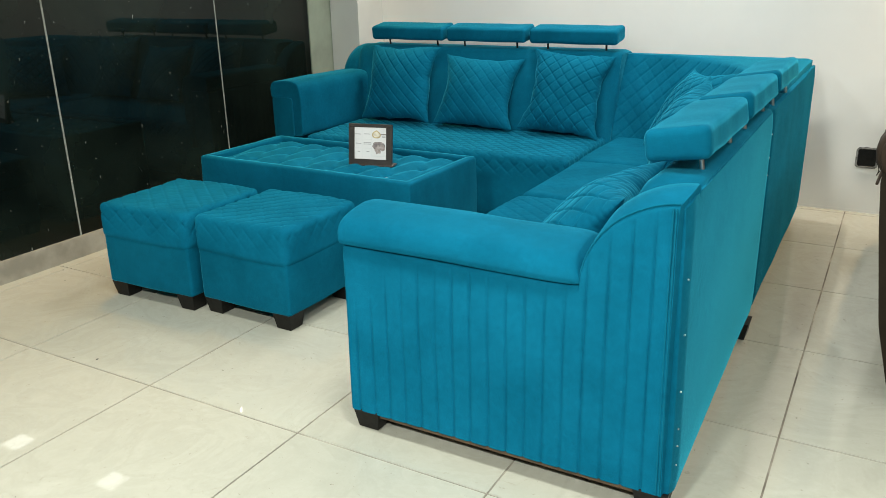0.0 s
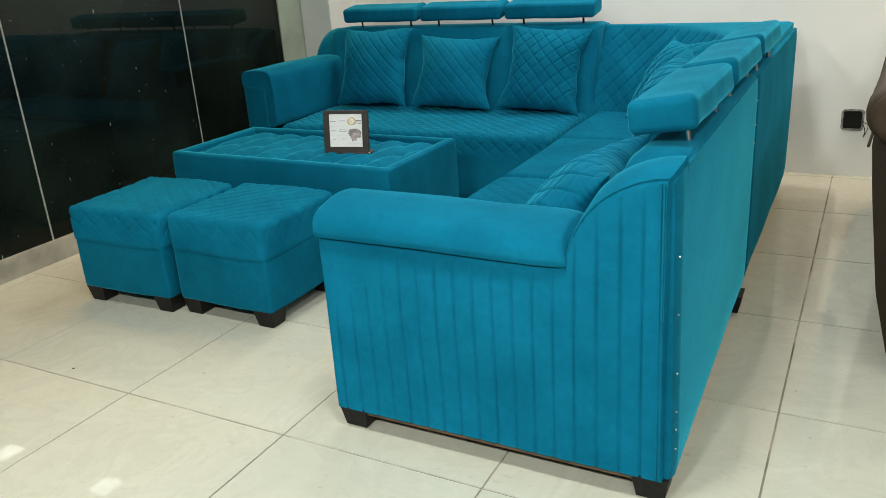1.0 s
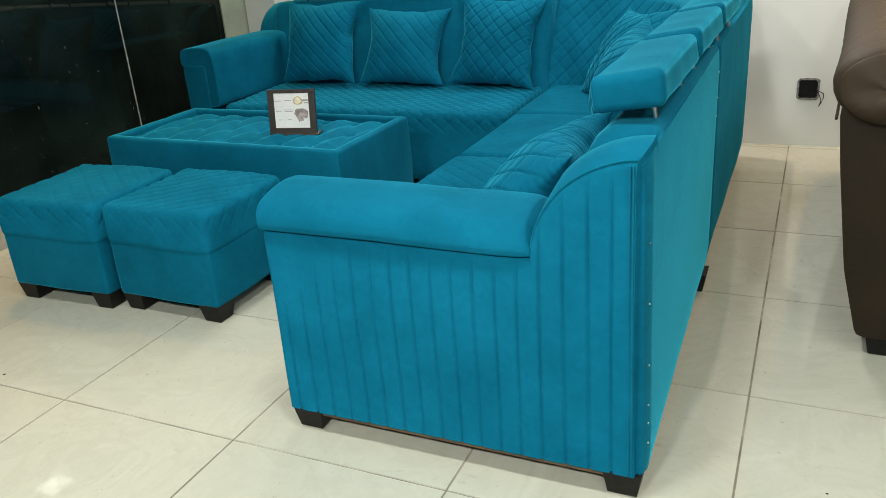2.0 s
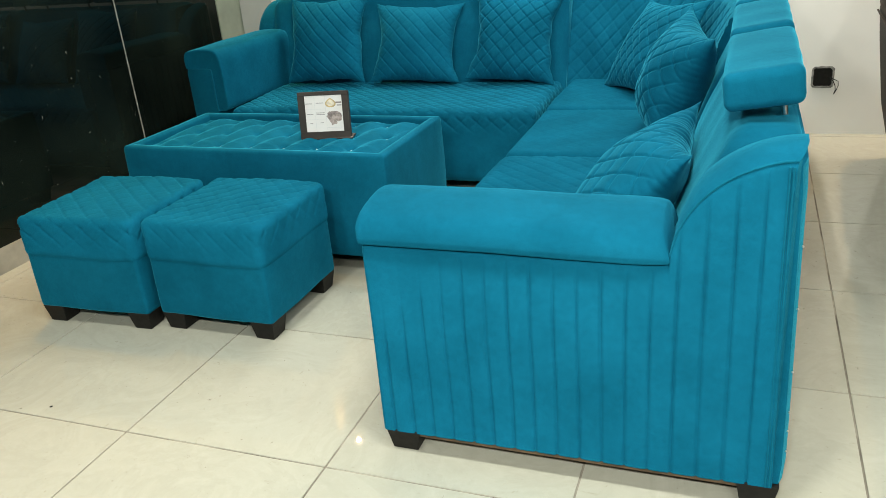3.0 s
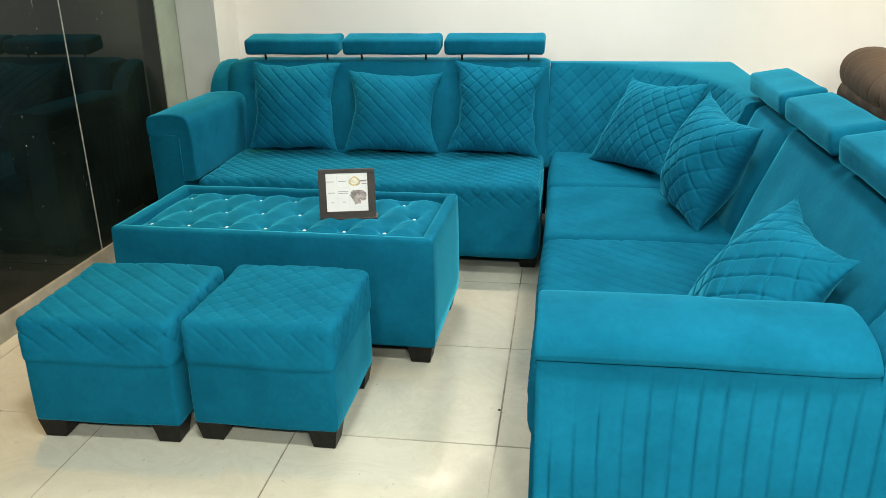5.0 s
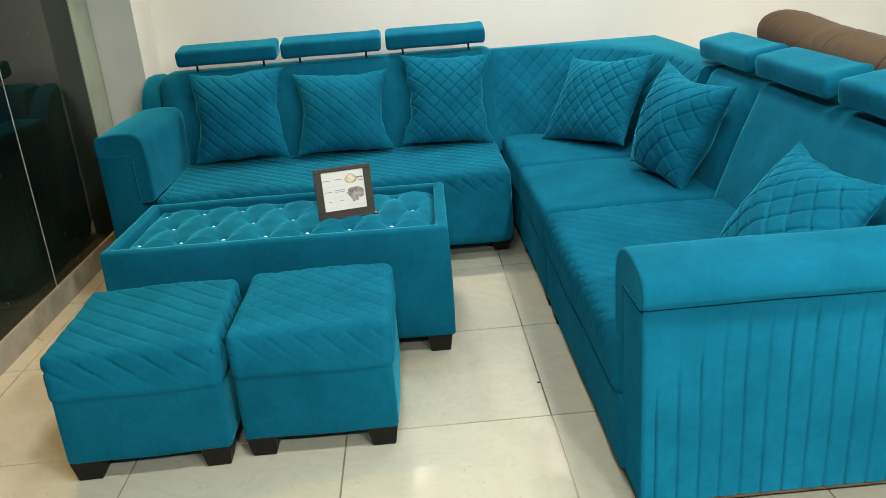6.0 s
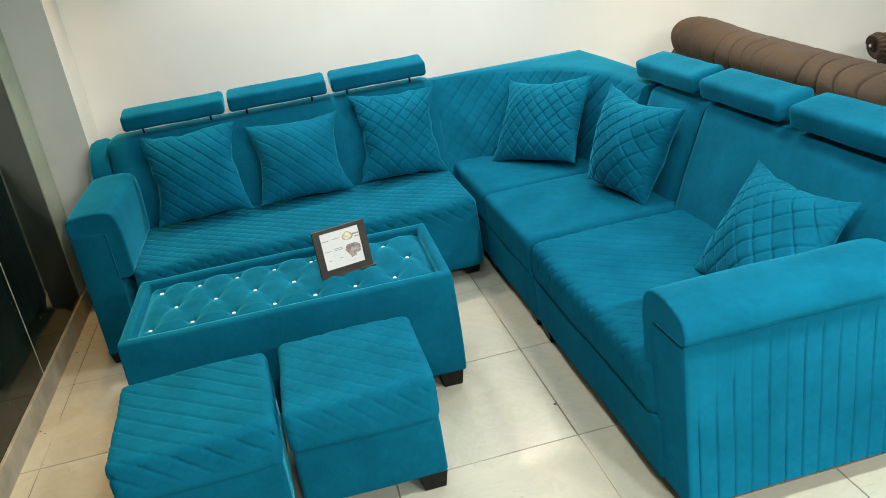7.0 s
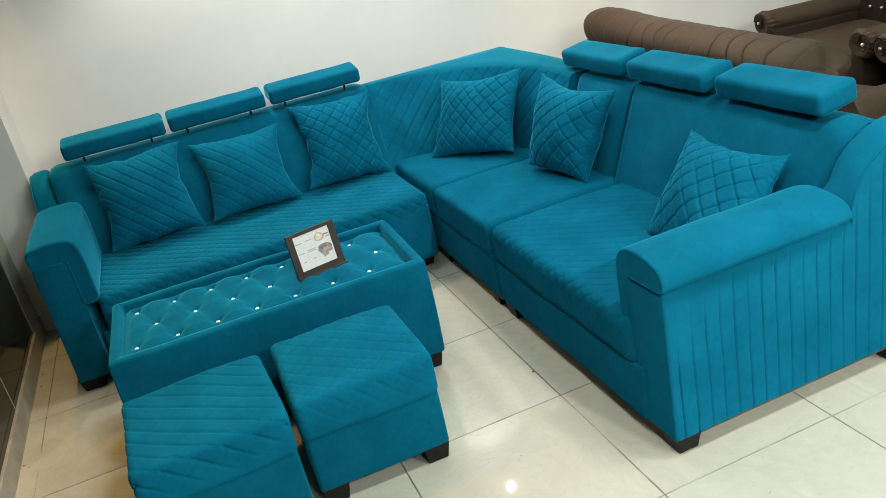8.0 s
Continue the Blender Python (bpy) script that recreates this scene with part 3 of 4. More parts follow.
part("bottom_board", block(0.128, 0.985, -0.488, 0.68, 0.046, 0.0625), RAW_WOOD, two, "raw brown wooden board under the frame", smooth=False)
feet(two, ((0.168, -0.455), (0.975, -0.455), (0.156, 0.615), (0.975, 0.62)))
nail = bmesh.new()
bmesh.ops.create_icosphere(nail, subdivisions=1, radius=0.0026)
NAIL = mesh_of(nail, CHROME)
for z in (0.56, 0.62, 0.70):
    part("nail", NAIL, CHROME, two, "small chrome upholstery nail", at=pose(1.0045, 0.722, z))
for z in (0.14, 0.19, 0.235, 0.33, 0.47, 0.60):
    part("nail", NAIL, CHROME, two, "small chrome upholstery nail", at=pose(1.0135 + 0.0135 * (1 - z / 0.7), -0.470, z))


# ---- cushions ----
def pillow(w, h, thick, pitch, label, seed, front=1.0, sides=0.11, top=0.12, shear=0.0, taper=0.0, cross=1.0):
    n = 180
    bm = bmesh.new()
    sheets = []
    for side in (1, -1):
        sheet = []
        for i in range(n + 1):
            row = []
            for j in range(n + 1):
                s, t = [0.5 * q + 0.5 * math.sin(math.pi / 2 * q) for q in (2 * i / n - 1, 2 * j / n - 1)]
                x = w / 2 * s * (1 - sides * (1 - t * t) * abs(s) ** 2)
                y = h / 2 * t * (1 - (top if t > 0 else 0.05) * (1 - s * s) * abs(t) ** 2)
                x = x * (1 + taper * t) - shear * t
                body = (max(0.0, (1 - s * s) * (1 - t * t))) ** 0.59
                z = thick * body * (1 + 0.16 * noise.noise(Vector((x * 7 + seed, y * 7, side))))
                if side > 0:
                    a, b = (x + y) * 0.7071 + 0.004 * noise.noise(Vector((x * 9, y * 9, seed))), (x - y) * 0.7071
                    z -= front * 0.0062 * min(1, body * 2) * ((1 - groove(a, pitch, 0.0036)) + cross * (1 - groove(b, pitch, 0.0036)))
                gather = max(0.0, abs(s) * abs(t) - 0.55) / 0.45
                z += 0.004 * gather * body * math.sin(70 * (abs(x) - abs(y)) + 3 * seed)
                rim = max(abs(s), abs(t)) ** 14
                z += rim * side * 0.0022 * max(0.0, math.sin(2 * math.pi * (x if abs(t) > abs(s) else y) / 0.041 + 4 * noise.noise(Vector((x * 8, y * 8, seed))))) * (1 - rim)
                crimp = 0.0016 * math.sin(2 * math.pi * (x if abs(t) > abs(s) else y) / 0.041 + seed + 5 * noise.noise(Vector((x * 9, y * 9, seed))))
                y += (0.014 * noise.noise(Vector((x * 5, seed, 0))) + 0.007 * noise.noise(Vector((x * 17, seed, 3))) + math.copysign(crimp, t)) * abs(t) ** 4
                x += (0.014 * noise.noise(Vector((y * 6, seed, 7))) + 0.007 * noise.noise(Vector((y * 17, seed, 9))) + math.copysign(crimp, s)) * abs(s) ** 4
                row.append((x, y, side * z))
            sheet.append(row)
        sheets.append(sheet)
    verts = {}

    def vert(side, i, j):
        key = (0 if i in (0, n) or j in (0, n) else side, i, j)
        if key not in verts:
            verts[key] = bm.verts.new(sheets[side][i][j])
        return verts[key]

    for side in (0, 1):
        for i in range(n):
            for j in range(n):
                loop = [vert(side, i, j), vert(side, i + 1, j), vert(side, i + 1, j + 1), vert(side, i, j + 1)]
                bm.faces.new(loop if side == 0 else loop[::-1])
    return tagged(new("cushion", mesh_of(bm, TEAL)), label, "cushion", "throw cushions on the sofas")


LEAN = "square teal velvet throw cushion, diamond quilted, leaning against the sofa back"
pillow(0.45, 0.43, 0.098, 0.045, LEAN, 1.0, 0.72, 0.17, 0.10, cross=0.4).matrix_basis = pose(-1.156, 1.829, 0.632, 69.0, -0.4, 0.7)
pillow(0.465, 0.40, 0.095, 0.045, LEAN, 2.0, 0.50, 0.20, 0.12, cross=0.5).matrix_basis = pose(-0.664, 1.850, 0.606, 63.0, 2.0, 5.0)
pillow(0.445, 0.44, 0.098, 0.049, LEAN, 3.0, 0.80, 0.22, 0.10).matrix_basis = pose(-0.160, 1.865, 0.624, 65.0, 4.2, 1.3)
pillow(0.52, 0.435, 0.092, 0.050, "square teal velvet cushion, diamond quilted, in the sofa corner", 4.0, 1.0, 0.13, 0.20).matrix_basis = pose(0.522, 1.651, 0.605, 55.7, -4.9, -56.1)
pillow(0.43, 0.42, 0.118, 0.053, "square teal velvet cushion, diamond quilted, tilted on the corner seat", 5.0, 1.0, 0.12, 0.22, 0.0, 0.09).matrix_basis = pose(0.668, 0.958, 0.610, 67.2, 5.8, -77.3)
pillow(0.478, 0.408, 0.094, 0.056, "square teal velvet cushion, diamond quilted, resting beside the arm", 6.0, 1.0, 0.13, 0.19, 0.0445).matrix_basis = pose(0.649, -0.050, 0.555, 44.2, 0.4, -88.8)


# ---- tufted table ----
def tufted_table():
    m = pose(-0.808, 0.725, 0, 0, 0, -1.3)
    root = thing("coffee_table", m, "low teal velvet coffee table with a tufted top and crystal buttons", "table")
    w, d, z0, z1, rim = 1.135, 0.545, 0.072, 0.458, 0.040

    def ring(grow, z, r):
        """A rounded rectangle, grow beyond the outline of the table, with enough points to let the cloth sag."""
        hx, hy = w / 2 + grow, d / 2 + grow
        out = []
        for cx, cy, q in ((1, 1, 0), (-1, 1, 1), (-1, -1, 2), (1, -1, 3)):
            for i in range(5):
                th = math.pi / 2 * (q + i / 4)
                out.append(Vector((cx * (hx - r) + r * math.cos(th), cy * (hy - r) + r * math.sin(th), z)))
            a, b = out[-1], Vector({0: (-hx + r, hy, z), 1: (-hx, -hy + r, z), 2: (hx - r, -hy, z), 3: (hx, hy - r, z)}[q])
            n = 14 if q % 2 == 0 else 8
            out += [a.lerp(b, i / n) for i in range(1, n)]
        return [p + Vector((0, 0, 0.0022 * noise.noise(Vector((p.x * 9, p.y * 9, 1)))) if z > z1 - 0.02 else (0, 0, 0)) for p in out]

    rows = [ring(-0.012, z0, 0.008), ring(-0.003, z0 - 0.002, 0.008), ring(0.0, z0 + 0.004, 0.008)]
    rows += [ring(0.003 * math.sin(math.pi * k / 8), z0 + 0.004 + (z1 - z0 - 0.016) * k / 8, 0.008) for k in range(1, 9)]
    rows += [ring(-0.002, z1 - 0.004, 0.007), ring(-0.006, z1, 0.006), ring(-0.020, z1 + 0.0015, 0.006), ring(-rim + 0.006, z1, 0.006), ring(-rim + 0.001, z1 - 0.005, 0.006), ring(-rim, z1 - 0.012, 0.006), ring(-rim, z0 + 0.02, 0.006)]
    part("body", moved(loft(rows, caps=False), m), TEAL_DOWN, root, "box covered in plain teal velvet")
    part("bottom_board", moved(block(-w / 2 + rim, w / 2 - rim, -d / 2 + rim, d / 2 - rim, z0 + 0.005, z0 + 0.02), m), BLACK, root)
    ax, by = 0.1430, 0.158
    bx, cy = -0.480, -0.150
    iw, idp = w / 2 - rim, d / 2 - rim
    nx, ny = 220, 100
    bm = bmesh.new()
    grid = []
    for i in range(nx + 1):
        row = []
        for j in range(ny + 1):
            x, y = -iw + 2 * iw * i / nx, -idp + 2 * idp * j / ny
            u, v = (x - bx) / ax + (y - cy) / (2 * by), (x - bx) / ax - (y - cy) / (2 * by)
            bow = 0.06 * math.sin(2 * math.pi * u) * math.sin(2 * math.pi * v)
            su, sv = math.sin(math.pi * (u + bow)), math.sin(math.pi * (v - bow))
            puff = ((su * su + 0.05) * (sv * sv + 0.05)) ** 0.25
            ru, rv = (u + 0.5) % 1.0 - 0.5, (v + 0.5) % 1.0 - 0.5
            r = math.hypot((ru + rv) * ax / 2, (ru - rv) * by)
            dimple = math.exp(-(r / 0.016) ** 2) + 0.8 * math.exp(-r / 0.028)
            edge = min(1.0, min(iw - abs(x), idp - abs(y)) / 0.03)
            flat = min(1.0, min(iw - abs(x), idp - abs(y)) / 0.065)
            z = 0.429 + (0.019 * puff - 0.012 * dimple) * flat + 0.010 * edge - 0.010 * (1 - edge)
            row.append(bm.verts.new((x, y, z)))
        grid.append(row)
    for i in range(nx):
        for j in range(ny):
            bm.faces.new((grid[i][j], grid[i + 1][j], grid[i + 1][j + 1], grid[i][j + 1]))
    pad = part("tufted_pad", moved(bm, m), TEAL, root, "tufted teal velvet pad")
    gem = bmesh.new()
    bmesh.ops.create_icosphere(gem, subdivisions=1, radius=0.0086)
    for v in gem.verts:
        v.co.z *= 0.7
    GEM = mesh_of(gem, CRYSTAL, False)
    for row in range(3):
        count = 8 if row != 1 else 7
        for k in range(count):
            x, y = bx + ax * (k + (0.5 if row == 1 else 0)), cy + by * row
            if abs(x) < iw - 0.01:
                part("button", GEM, CRYSTAL, pad, "clear crystal button", at=m @ pose(x, y, 0.4305), smooth=False)
    for x in (-w / 2 + 0.06, w / 2 - 0.055):
        for y in (-d / 2 + 0.055, d / 2 - 0.055):
            part("foot", FOOT, BLACK, root, "black tapered plastic foot", at=m @ Matrix.Translation((x, y, 0)) @ Matrix.Diagonal((1.05, 1.05, 1.15, 1)), smooth=False)


tufted_table()


# ---- stools ----
def stool(m, w, d, first, second, depth, label, pitch, slope, sides=0.9):
    root = thing("ottoman", m, label, "stool", "stools beside the table")
    part("body", moved(soft_box(w - 0.006, d - 0.006, 0.215, 0.014, 0.05, lumps(0.2, 0.005, w)), m @ Matrix.Translation((0, 0, 0.168))), TEAL_DOWN, root)
    part("lid", moved(soft_box(w + 0.005, d + 0.005, 0.150, 0.026, 0.0040, both(quilt(depth, pitch, first, second, slope, 0.075, sides), lumps(0.22, 0.007, d))), m @ Matrix.Translation((0, 0, 0.322))), TEAL_SIDE, root, "quilted teal velvet lid")
    for x in (-w / 2 + 0.05, w / 2 - 0.05):
        for y in (-d / 2 + 0.05, d / 2 - 0.05):
            part("foot", FOOT, BLACK, root, "black tapered plastic foot", at=m @ Matrix.Translation((x, y, 0)), smooth=False)


stool(pose(-0.655, 0.128, 0, 0, 0, -0.5), 0.438, 0.436, 1.0, 1.5, 0.0031, "square teal velvet ottoman with a faintly quilted lid", 0.050, 1.0, 0.5)
stool(pose(-1.131, 0.098, 0, 0, 0, 2.0), 0.452, 0.442, 1.0, 0.12, 0.0056, "square teal velvet ottoman with deep diagonal quilting on its lid", 0.0565, 1.18)


# ---- picture frame ----
def table_frame():
    m = pose(-0.586, 0.668, 0.4495, 0, 0, 12)
    root = thing("picture_frame", m, "small dark brown frame with printed card on the table", "picture frame")
    lean = m @ pose(0, 0, 0, 82, 0, 0)
    w, h, t = 0.198, 0.176, 0.012
    side, low, high = 0.026, 0.026, 0.014
    for x0, x1, y0, y1 in ((-w / 2, w / 2, 0, low), (-w / 2, w / 2, h - high, h), (-w / 2, -w / 2 + side, low, h - high), (w / 2 - side, w / 2, low, h - high)):
        part("frame_side", moved(block(x0, x1, y0, y1, -t, 0.002, 0.001, 1), lean), FRAME_WOOD, root, smooth=False)
    part("card", moved(block(-w / 2 + side, w / 2 - side, low, h - high, -t + 0.002, -0.002), lean), CARD, root, "white printed card", smooth=False)
    part("backing", moved(block(-w / 2 + 0.004, w / 2 - 0.004, 0.004, h - 0.004, -t - 0.006, -t), lean), FRAME_WOOD, root)
    part("strut", moved(block(-0.02, 0.02, -0.003, 0.10, -0.003, 0.003), m @ pose(0, 0.068, 0, 108, 0, 0)), FRAME_WOOD, root)
    part("lip", moved(block(-0.095, 0.105, -0.010, 0.05, -0.002, 0.004, 0.001, 1), m), FRAME_WOOD, root)
    cw, ch = w - 2 * side, h - low - high

    def spot(u, v, z):
        return (-w / 2 + side + cw * u, low + ch * v, z)

    def bar(u0, u1, v0, v1, mat, z=-0.0014):
        x0, y0, _ = spot(u0, v0, 0)
        x1, y1, _ = spot(u1, v1, 0)
        part("print", moved(block(x0, x1, y0, y1, -0.002, z), lean), mat, root, smooth=False)

    for u0, u1, v in ((0.02, 0.20, 0.77), (0.30, 0.49, 0.78), (0.04, 0.21, 0.48), (0.29, 0.52, 0.51), (0.29, 0.52, 0.465), (0.10, 0.18, 0.225), (0.38, 0.47, 0.235)):
        bar(u0, u1, v, v + 0.018, INK)
    for u0, u1, v0, v1 in ((0.26, 0.266, 0.05, 0.97), (0.545, 0.551, 0.05, 0.97), (0.0, 0.55, 0.62, 0.626), (0.0, 0.55, 0.34, 0.346), (0.56, 0.98, 0.10, 0.11)):
        bar(u0, u1, v0, v1, FAINT, -0.0016)
    for mat, inner, outer, z in ((TAN, 0.72, 1.0, -0.0013), (PALE_TAN, 0.0, 0.74, -0.0015)):
        rings = []
        for rr in (inner, outer):
            rings.append([spot(0.69 + 0.125 * rr * math.cos(q) * (1 + 0.15 * math.cos(2 * q)), 0.79 + 0.125 * rr * math.sin(q) - 0.03 * rr * abs(math.cos(q)), z) for q in [2 * math.pi * k / 20 for k in range(20)]])
        part("print", moved(loft(rings, caps=False), lean), mat, root, "tan printed drawing", smooth=False)
    bar(0.83, 0.98, 0.77, 0.81, TAUPE)
    bar(0.86, 0.98, 0.70, 0.73, INK)
    rng = random.Random(5)
    for u, v, ru, rv, mat, z in ((0.77, 0.42, 0.20, 0.13, TAUPE, -0.0015), (0.73, 0.30, 0.11, 0.14, PALE_TAUPE, -0.0013), (0.88, 0.36, 0.09, 0.12, PALE_TAUPE, -0.0011), (0.66, 0.48, 0.08, 0.07, TAUPE, -0.0010)):
        bm = bmesh.new()
        ring = []
        for k in range(16):
            q, r = 2 * math.pi * k / 16, 0.72 + 0.4 * rng.random()
            ring.append(bm.verts.new(spot(u + ru * r * math.cos(q), v + rv * r * math.sin(q), z)))
        bm.faces.new(ring)
        part("print", moved(bm, lean), mat, root, "taupe printed drawing", smooth=False)


table_frame()


# ---- brown leather sofas behind ----
def brown_sofa():
    m = pose(1.4025, 1.175, 0, 0, 0, -2.7)
    root = thing("recliner_sofa", m, "brown leather sofa with a gathered roll along its back", "sofa")
    L = 0.895
    shape = rounded([(0.085, 0.065), (0.036, 0.26), (-0.004, 0.545), (-0.020, 0.690), (0.0, 0.735), (0.16, 0.76), (0.30, 0.45), (0.30, 0.065)], 0.02, 2)
    part("back_panel", moved(loft([[(x, y, z) for x, z in shape] for y in (-L + 0.01, -L + 0.03, 0, L - 0.03, L - 0.01)]), m), DARK_BROWN, root, "dark brown leather rear")
    rings = []
    n = 420
    for k in range(n + 1):
        y = -L - 0.03 + (2 * L + 0.03) * k / n
        near = min(y + L + 0.03, L - y)
        fat = math.sqrt(max(0.02, 1 - max(0, 1 - near / 0.10) ** 2))
        seat = y + 0.03 * math.sin(y * 5) + 0.012 * math.sin(y * 13)
        pull = 0.12 + 1.5 * (0.5 + 0.5 * math.sin(7.3 * round(seat / 0.118)))
        fold = 1 - 0.13 * pull * (1 - groove(seat, 0.118, 0.006)) + 0.05 * ((seat / 0.118) % 1.0 - 0.5) + 0.03 * math.sin(y * 4.1)
        hump = max(0.0, min(1.0, (y - 0.30) / 0.45))
        hump = hump * hump * (3 - 2 * hump)
        rings.append([(0.10 + 0.145 * fat * fold * math.cos(a), y + 0.03 * math.sin(a) + 0.012 * math.sin(3 * a + y * 9), 0.781 - 0.020 * (0.95 - y) + 0.009 * hump + (0.094 + 0.016 * hump) * fat * fold * math.sin(a)) for a in [2 * math.pi * i / 28 for i in range(28)]])
    part("back_roll", moved(loft(rings), m), BROWN, root, "gathered brown leather roll")
    pad = [[(0.045 + 0.078 * fat * math.cos(a), y, 0.715 + 0.055 * fat * math.sin(a)) for a in [2 * math.pi * i / 16 for i in range(16)]] for y, fat in [(-L + 0.002 + (2 * L - 0.02) * k / 40, min(1.0, 0.6 + 0.2 * k, 0.6 + 0.2 * (40 - k)) * (1 + 0.05 * math.sin(k * 1.3))) for k in range(41)]]
    part("back_pad", moved(loft(pad), m), BROWN, root, "padded brown leather band under the roll")
    part("piping", moved(tube([Vector((-0.026, -L + 0.01 + (2 * L - 0.04) * k / 20, 0.668)) for k in range(21)], 0.004), m), BROWN, root, "brown leather piping")
    part("seat", moved(soft_box(0.60, 2 * L - 0.3, 0.26, 0.05, 0.08, lumps(0.3, 0.012)), m @ Matrix.Translation((0.50, 0, 0.31))), BROWN, root)
    part("base", moved(soft_box(0.66, 2 * L - 0.05, 0.14, 0.02, 0.2), m @ Matrix.Translation((0.48, 0, 0.135))), DARK_BROWN, root)
    for side in (-1, 1):
        part("arm", moved(soft_box(0.64, 0.19, 0.46, 0.07, 0.05, lumps(0.25, 0.012)), m @ Matrix.Translation((0.50, side * (L - 0.105), 0.325))), BROWN, root, "padded brown leather arm")
    for x in (0.165, 0.74):
        for y in (-L + 0.08, L - 0.08):
            part("foot", FOOT, BLACK, root, "black block foot", at=m @ Matrix.Translation((x, y, 0)) @ Matrix.Diagonal((1.3, 1.3, 1.05, 1)), smooth=False)


brown_sofa()


def armchair():
    m = pose(2.595, 1.55, 0, 0, 0, -12.7)
    root = thing("armchair", m, "dark brown leather armchair with scrolled arms and chrome studs", "armchair", "brown leather armchairs")
    part("base", moved(soft_box(0.80, 1.02, 0.22, 0.03, 0.1), m @ Matrix.Translation((0.44, 0, 0.175))), DARK_BROWN, root)
    part("seat", moved(soft_box(0.62, 0.78, 0.17, 0.05, 0.05, lumps(0.3, 0.012)), m @ Matrix.Translation((0.33, 0, 0.36))), BROWN, root, "padded brown leather seat")
    part("back", moved(soft_box(0.20, 0.84, 0.56, 0.06, 0.035, both(lumps(0.2, 0.010), quilt(0.012, 0.13))), m @ pose(0.70, 0, 0.60, 0, 8, 0)), DARK_BROWN, root, "buttoned dark brown leather back")
    rings = []
    for k in range(41):
        y = -0.50 + k / 40
        fold = 1 - 0.06 * (1 - groove(y, 0.125, 0.01))
        rings.append([(0.78 + 0.09 * fold * math.cos(q), y, 0.86 + 0.075 * fold * math.sin(q)) for q in [2 * math.pi * i / 20 for i in range(20)]])
    part("back_roll", moved(loft(rings), m), BROWN, root, "rolled brown leather back top")
    stud = bmesh.new()
    bmesh.ops.create_icosphere(stud, subdivisions=1, radius=0.012)
    STUD = mesh_of(stud, CHROME)
    for side in (-1, 1):
        arm = part("arm", moved(block(0.0, 0.82, side * 0.44 - 0.05, side * 0.44 + 0.05, 0.10, 0.50, 0.016), m), DARK_BROWN, root, "dark brown leather arm")
        rings = []
        for x, grow in ((-0.004, 0.30), (-0.016, 0.62), (-0.018, 0.84), (-0.004, 1.0), (0.012, 1.05), (0.026, 1.03), (0.038, 0.96), (0.052, 0.98), (0.12, 1.0), (0.30, 1.02), (0.45, 1.0), (0.60, 1.03), (0.82, 1.0)):
            crimp = 0.045 * max(0.0, 1 - abs(x - 0.01) / 0.05)
            rings.append([(x, side * 0.492 + 0.095 * grow * (1 + crimp * math.sin(26 * q + 9 * math.sin(q))) * math.cos(q), 0.528 + 0.073 * grow * (1 + crimp * math.sin(26 * q + 9 * math.sin(q))) * math.sin(q)) for q in [2 * math.pi * i / 104 for i in range(104)]])
        part("scroll", moved(loft(rings), m), BROWN, arm, "scrolled brown leather arm roll, crimped round its end")
        curl = [Vector((-0.014, side * (0.525 + (0.055 - 0.006 * k / 3) * math.cos(0.5 * k)), 0.535 + (0.055 - 0.006 * k / 3) * math.sin(0.5 * k))) for k in range(16)]
        part("piping", moved(tube(curl, 0.006), m), DARK_BROWN, arm)
        part("stud", STUD, CHROME, arm, "chrome stud", at=m @ Matrix.Translation((-0.016, side * 0.525, 0.53)))
    for y in (-0.27, -0.16, -0.05, 0.06, 0.17, 0.28):
        part("stud", STUD, CHROME, root, "chrome stud", at=m @ Matrix.Translation((0.578, y, 0.53)))
    for x in (0.08, 0.80):
        for y in (-0.44, 0.44):
            part("foot", FOOT, BLACK, root, "black block foot", at=m @ Matrix.Translation((x, y, 0)), smooth=False)
    copy_thing(root, m @ Matrix.Translation((0.0, -1.19, 0.0)))


armchair()


# ---- open socket box in the wall ----
def wall_box():
    m = pose(1.262, BACK_Y, 0.292)
    root = thing("wall_socket_box", m, "open dark socket box with chipped edges in the wall", "socket")
    rng = random.Random(3)
    rings = []
    for w, h, y in ((0.046, 0.048, -0.002), (0.050, 0.052, -0.006), (0.042, 0.044, -0.007), (0.040, 0.042, -0.0015)):
        ring = []
        for k in range(28):
            a = 2 * math.pi * k / 28
            c, q = math.cos(a), math.sin(a)
            r = 1 / max(abs(c), abs(q)) * (1 + 0.06 * rng.random())
            ring.append((w * c * r, y, h * q * r))
        rings.append(ring)
    part("rim", moved(loft(rings, caps=False), m), GREY_PUTTY, root, "chipped grey rim")
    part("recess", moved(block(-0.043, 0.043, -0.0045, -0.001, -0.045, 0.045), m), BLACK, root, "dark recess", smooth=False)
    for k, side in enumerate((0.05, 0.062)):
        cord = [Vector((side + 0.012 * math.sin(i * 0.9 + k), -0.012 - 0.01 * math.sin(i * 0.6), -0.02 - 0.021 * i)) for i in range(4)]
        part("wire", moved(tube([Vector((0.03, -0.004, 0.0))] + cord, 0.002, 5), m), BLACK, root, "loose thin wire")


wall_box()

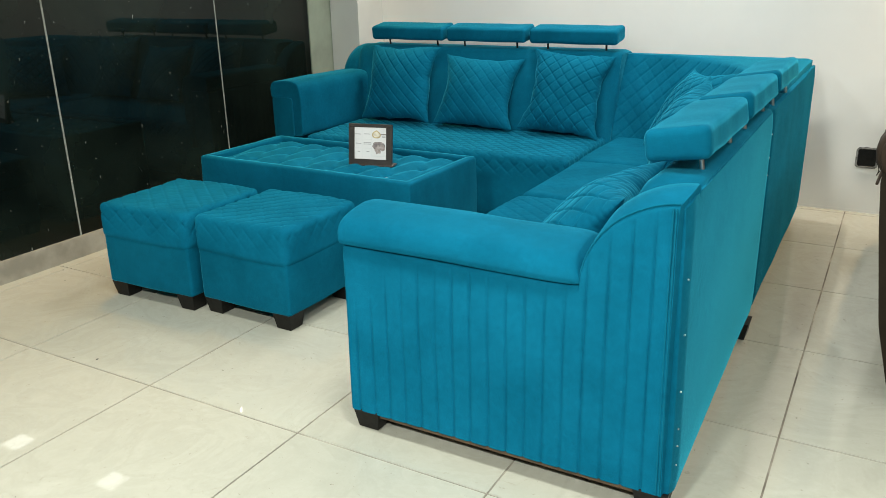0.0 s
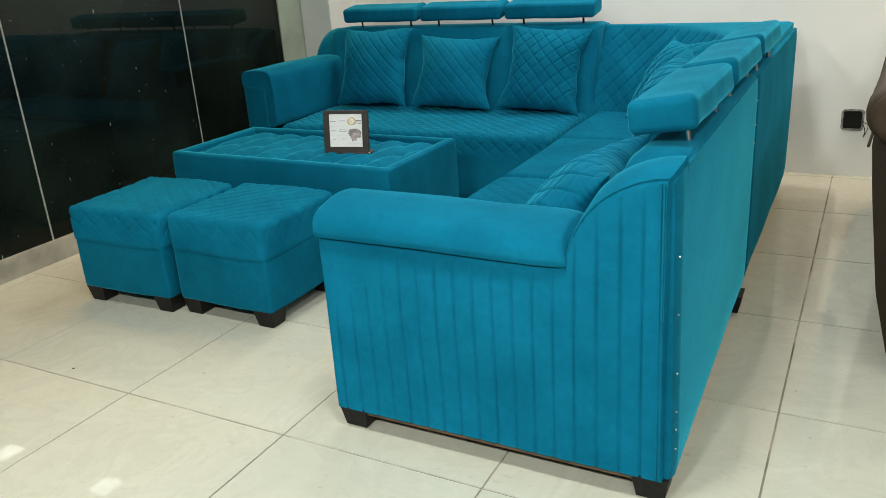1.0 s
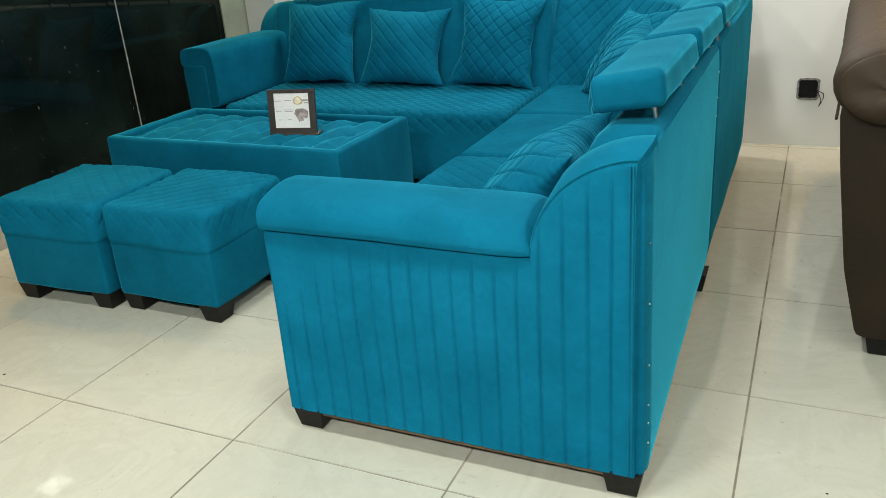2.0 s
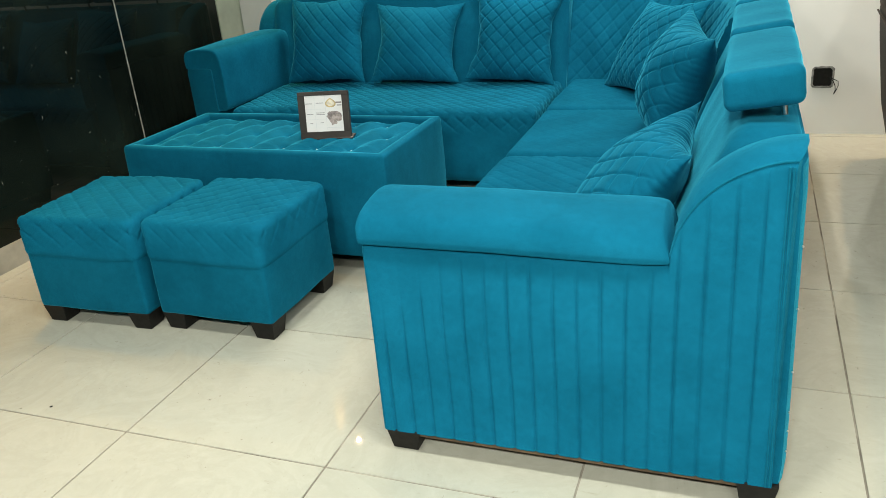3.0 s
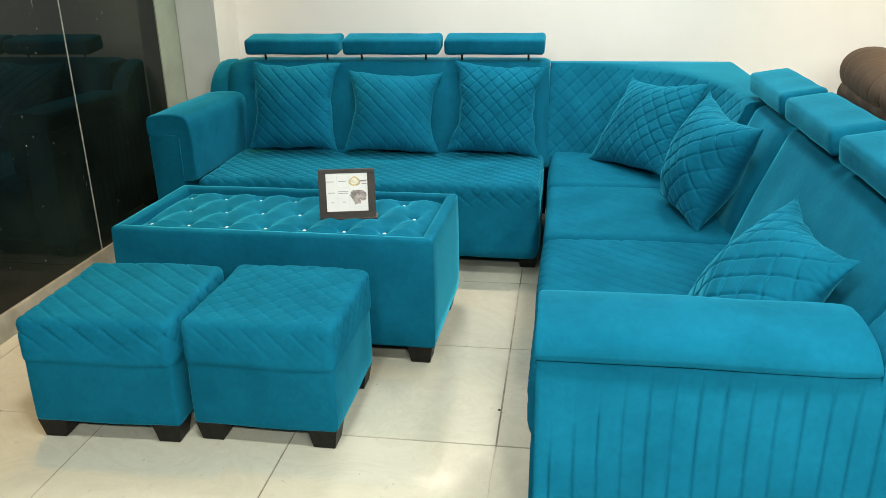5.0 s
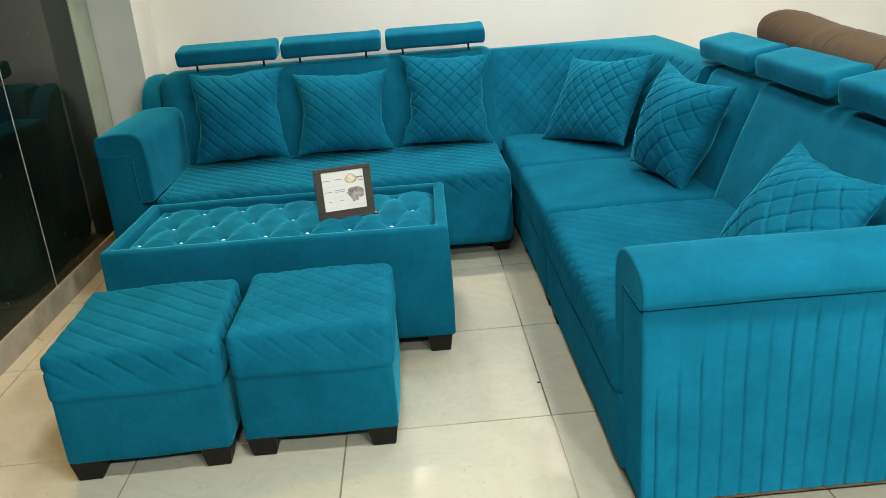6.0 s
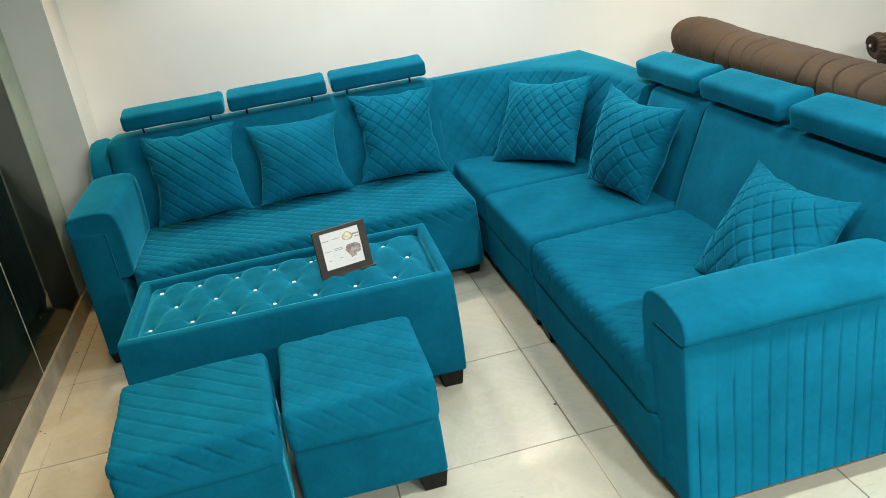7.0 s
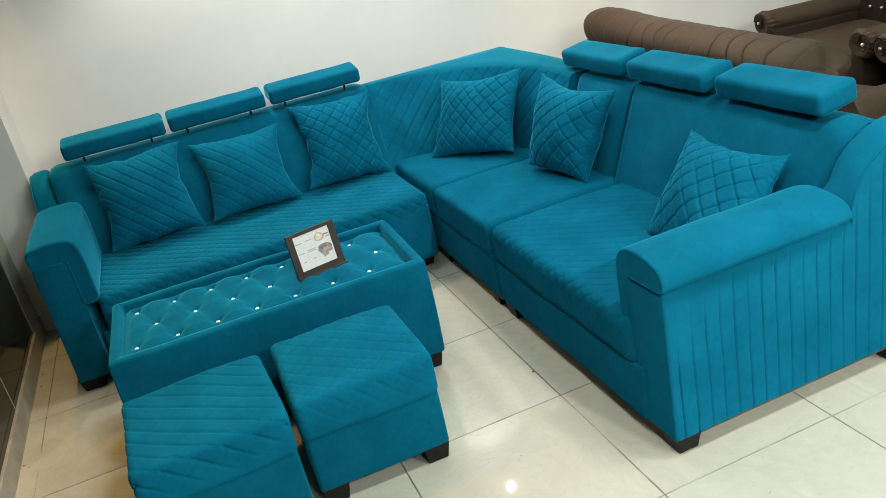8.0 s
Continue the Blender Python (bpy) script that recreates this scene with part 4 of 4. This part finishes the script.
# ---- specks of dirt on the floor ----
def specks():
    rng = random.Random(11)
    spots = [(-0.909, -0.553), (-1.850, 1.653), (-1.846, 1.521), (-1.858, 0.868), (-1.836, 0.844), (-1.793, -0.03), (1.385, -0.339), (-0.007, 0.192)]
    spots += [(-1.80 + 0.03 * math.sin(k * 2.4), 1.2 + 0.11 * k) for k in range(8)]
    spots += [(rng.uniform(-1.8, 2.5), rng.uniform(-2.2, 2.3)) for k in range(26)]
    bm = bmesh.new()
    for k, (x, y) in enumerate(spots):
        r = rng.uniform(0.003, 0.0055) if k < 8 else rng.uniform(0.001, 0.0028)
        n = 8
        ring = [bm.verts.new((x + r * rng.uniform(0.7, 1.2) * math.cos(2 * math.pi * i / n), y + r * rng.uniform(0.7, 1.2) * math.sin(2 * math.pi * i / n), 0.0004)) for i in range(n)]
        top = bm.verts.new((x, y, 0.0022))
        for i in range(n):
            bm.faces.new((ring[i], ring[(i + 1) % n], top))
    tagged(new("dirt_specks", mesh_of(bm, BLACK, False)), "small dark specks of dirt on the floor", "dirt", kind="stuff")


specks()

# ---- ceiling lights ----
LIGHT_RIM = mesh_of(loft([[(sx * s, sy * s, z) for sx, sy in ((-1, -1), (1, -1), (1, 1), (-1, 1))] for s, z in ((0.105, 0.0), (0.105, -0.012), (0.092, -0.014), (0.092, -0.004))], caps=False), CEIL, False)
LIGHT_FACE = mesh_of(block(-0.091, 0.091, -0.091, 0.091, -0.008, -0.003), DIFFUSER, False)
for px, py, share in PANELS:
    m = pose(px, py, CEILING)
    root = thing("ceiling_light", m, "small square recessed ceiling light, most of them guessed, switched on", "ceiling light", "square ceiling lights")
    part("rim", LIGHT_RIM, CEIL, root, at=m, smooth=False)
    part("diffuser", LIGHT_FACE, DIFFUSER, root, "glowing white diffuser", at=m, smooth=False)
SPOT_RIM = mesh_of(loft([[(r * math.cos(2 * math.pi * k / 24), r * math.sin(2 * math.pi * k / 24), z) for k in range(24)] for r, z in ((0.05, 0.0), (0.05, -0.008), (0.038, -0.010), (0.036, -0.002))], caps=False), CEIL, False)
SPOT_FACE = mesh_of(cylinder(0.035, -0.005, -0.002, 24), WARM, False)
for px, py, blue, share, tilt in SPOTS:
    m = pose(px, py, CEILING)
    root = thing("downlight", m, "small round warm downlight close to the wall, the one by the glass added as a guess, switched on", "ceiling light", "round downlights")
    part("rim", SPOT_RIM, CEIL, root, at=m, smooth=False)
    part("lens", SPOT_FACE, WARM, root, "glowing warm lens", at=m, smooth=False)

# ---- floor tiles ----
tile_bm = bmesh.new()
bmesh.ops.create_cube(tile_bm, size=1.0)
for v in tile_bm.verts:
    s = 0.2985 if v.co.z < 0 else 0.2973
    v.co = (math.copysign(s, v.co.x), math.copysign(s, v.co.y), -0.010 if v.co.z < 0 else 0.0)
TILE_MESH = mesh_of(tile_bm, TILE, False)
for i in range(-10, 8):
    for j in range(-8, 5):
        part("tile", TILE_MESH, TILE, floor, at=pose(0.6 * i + 0.3, 0.6 * j + 0.3, 0, 0, 0, 0), smooth=False)
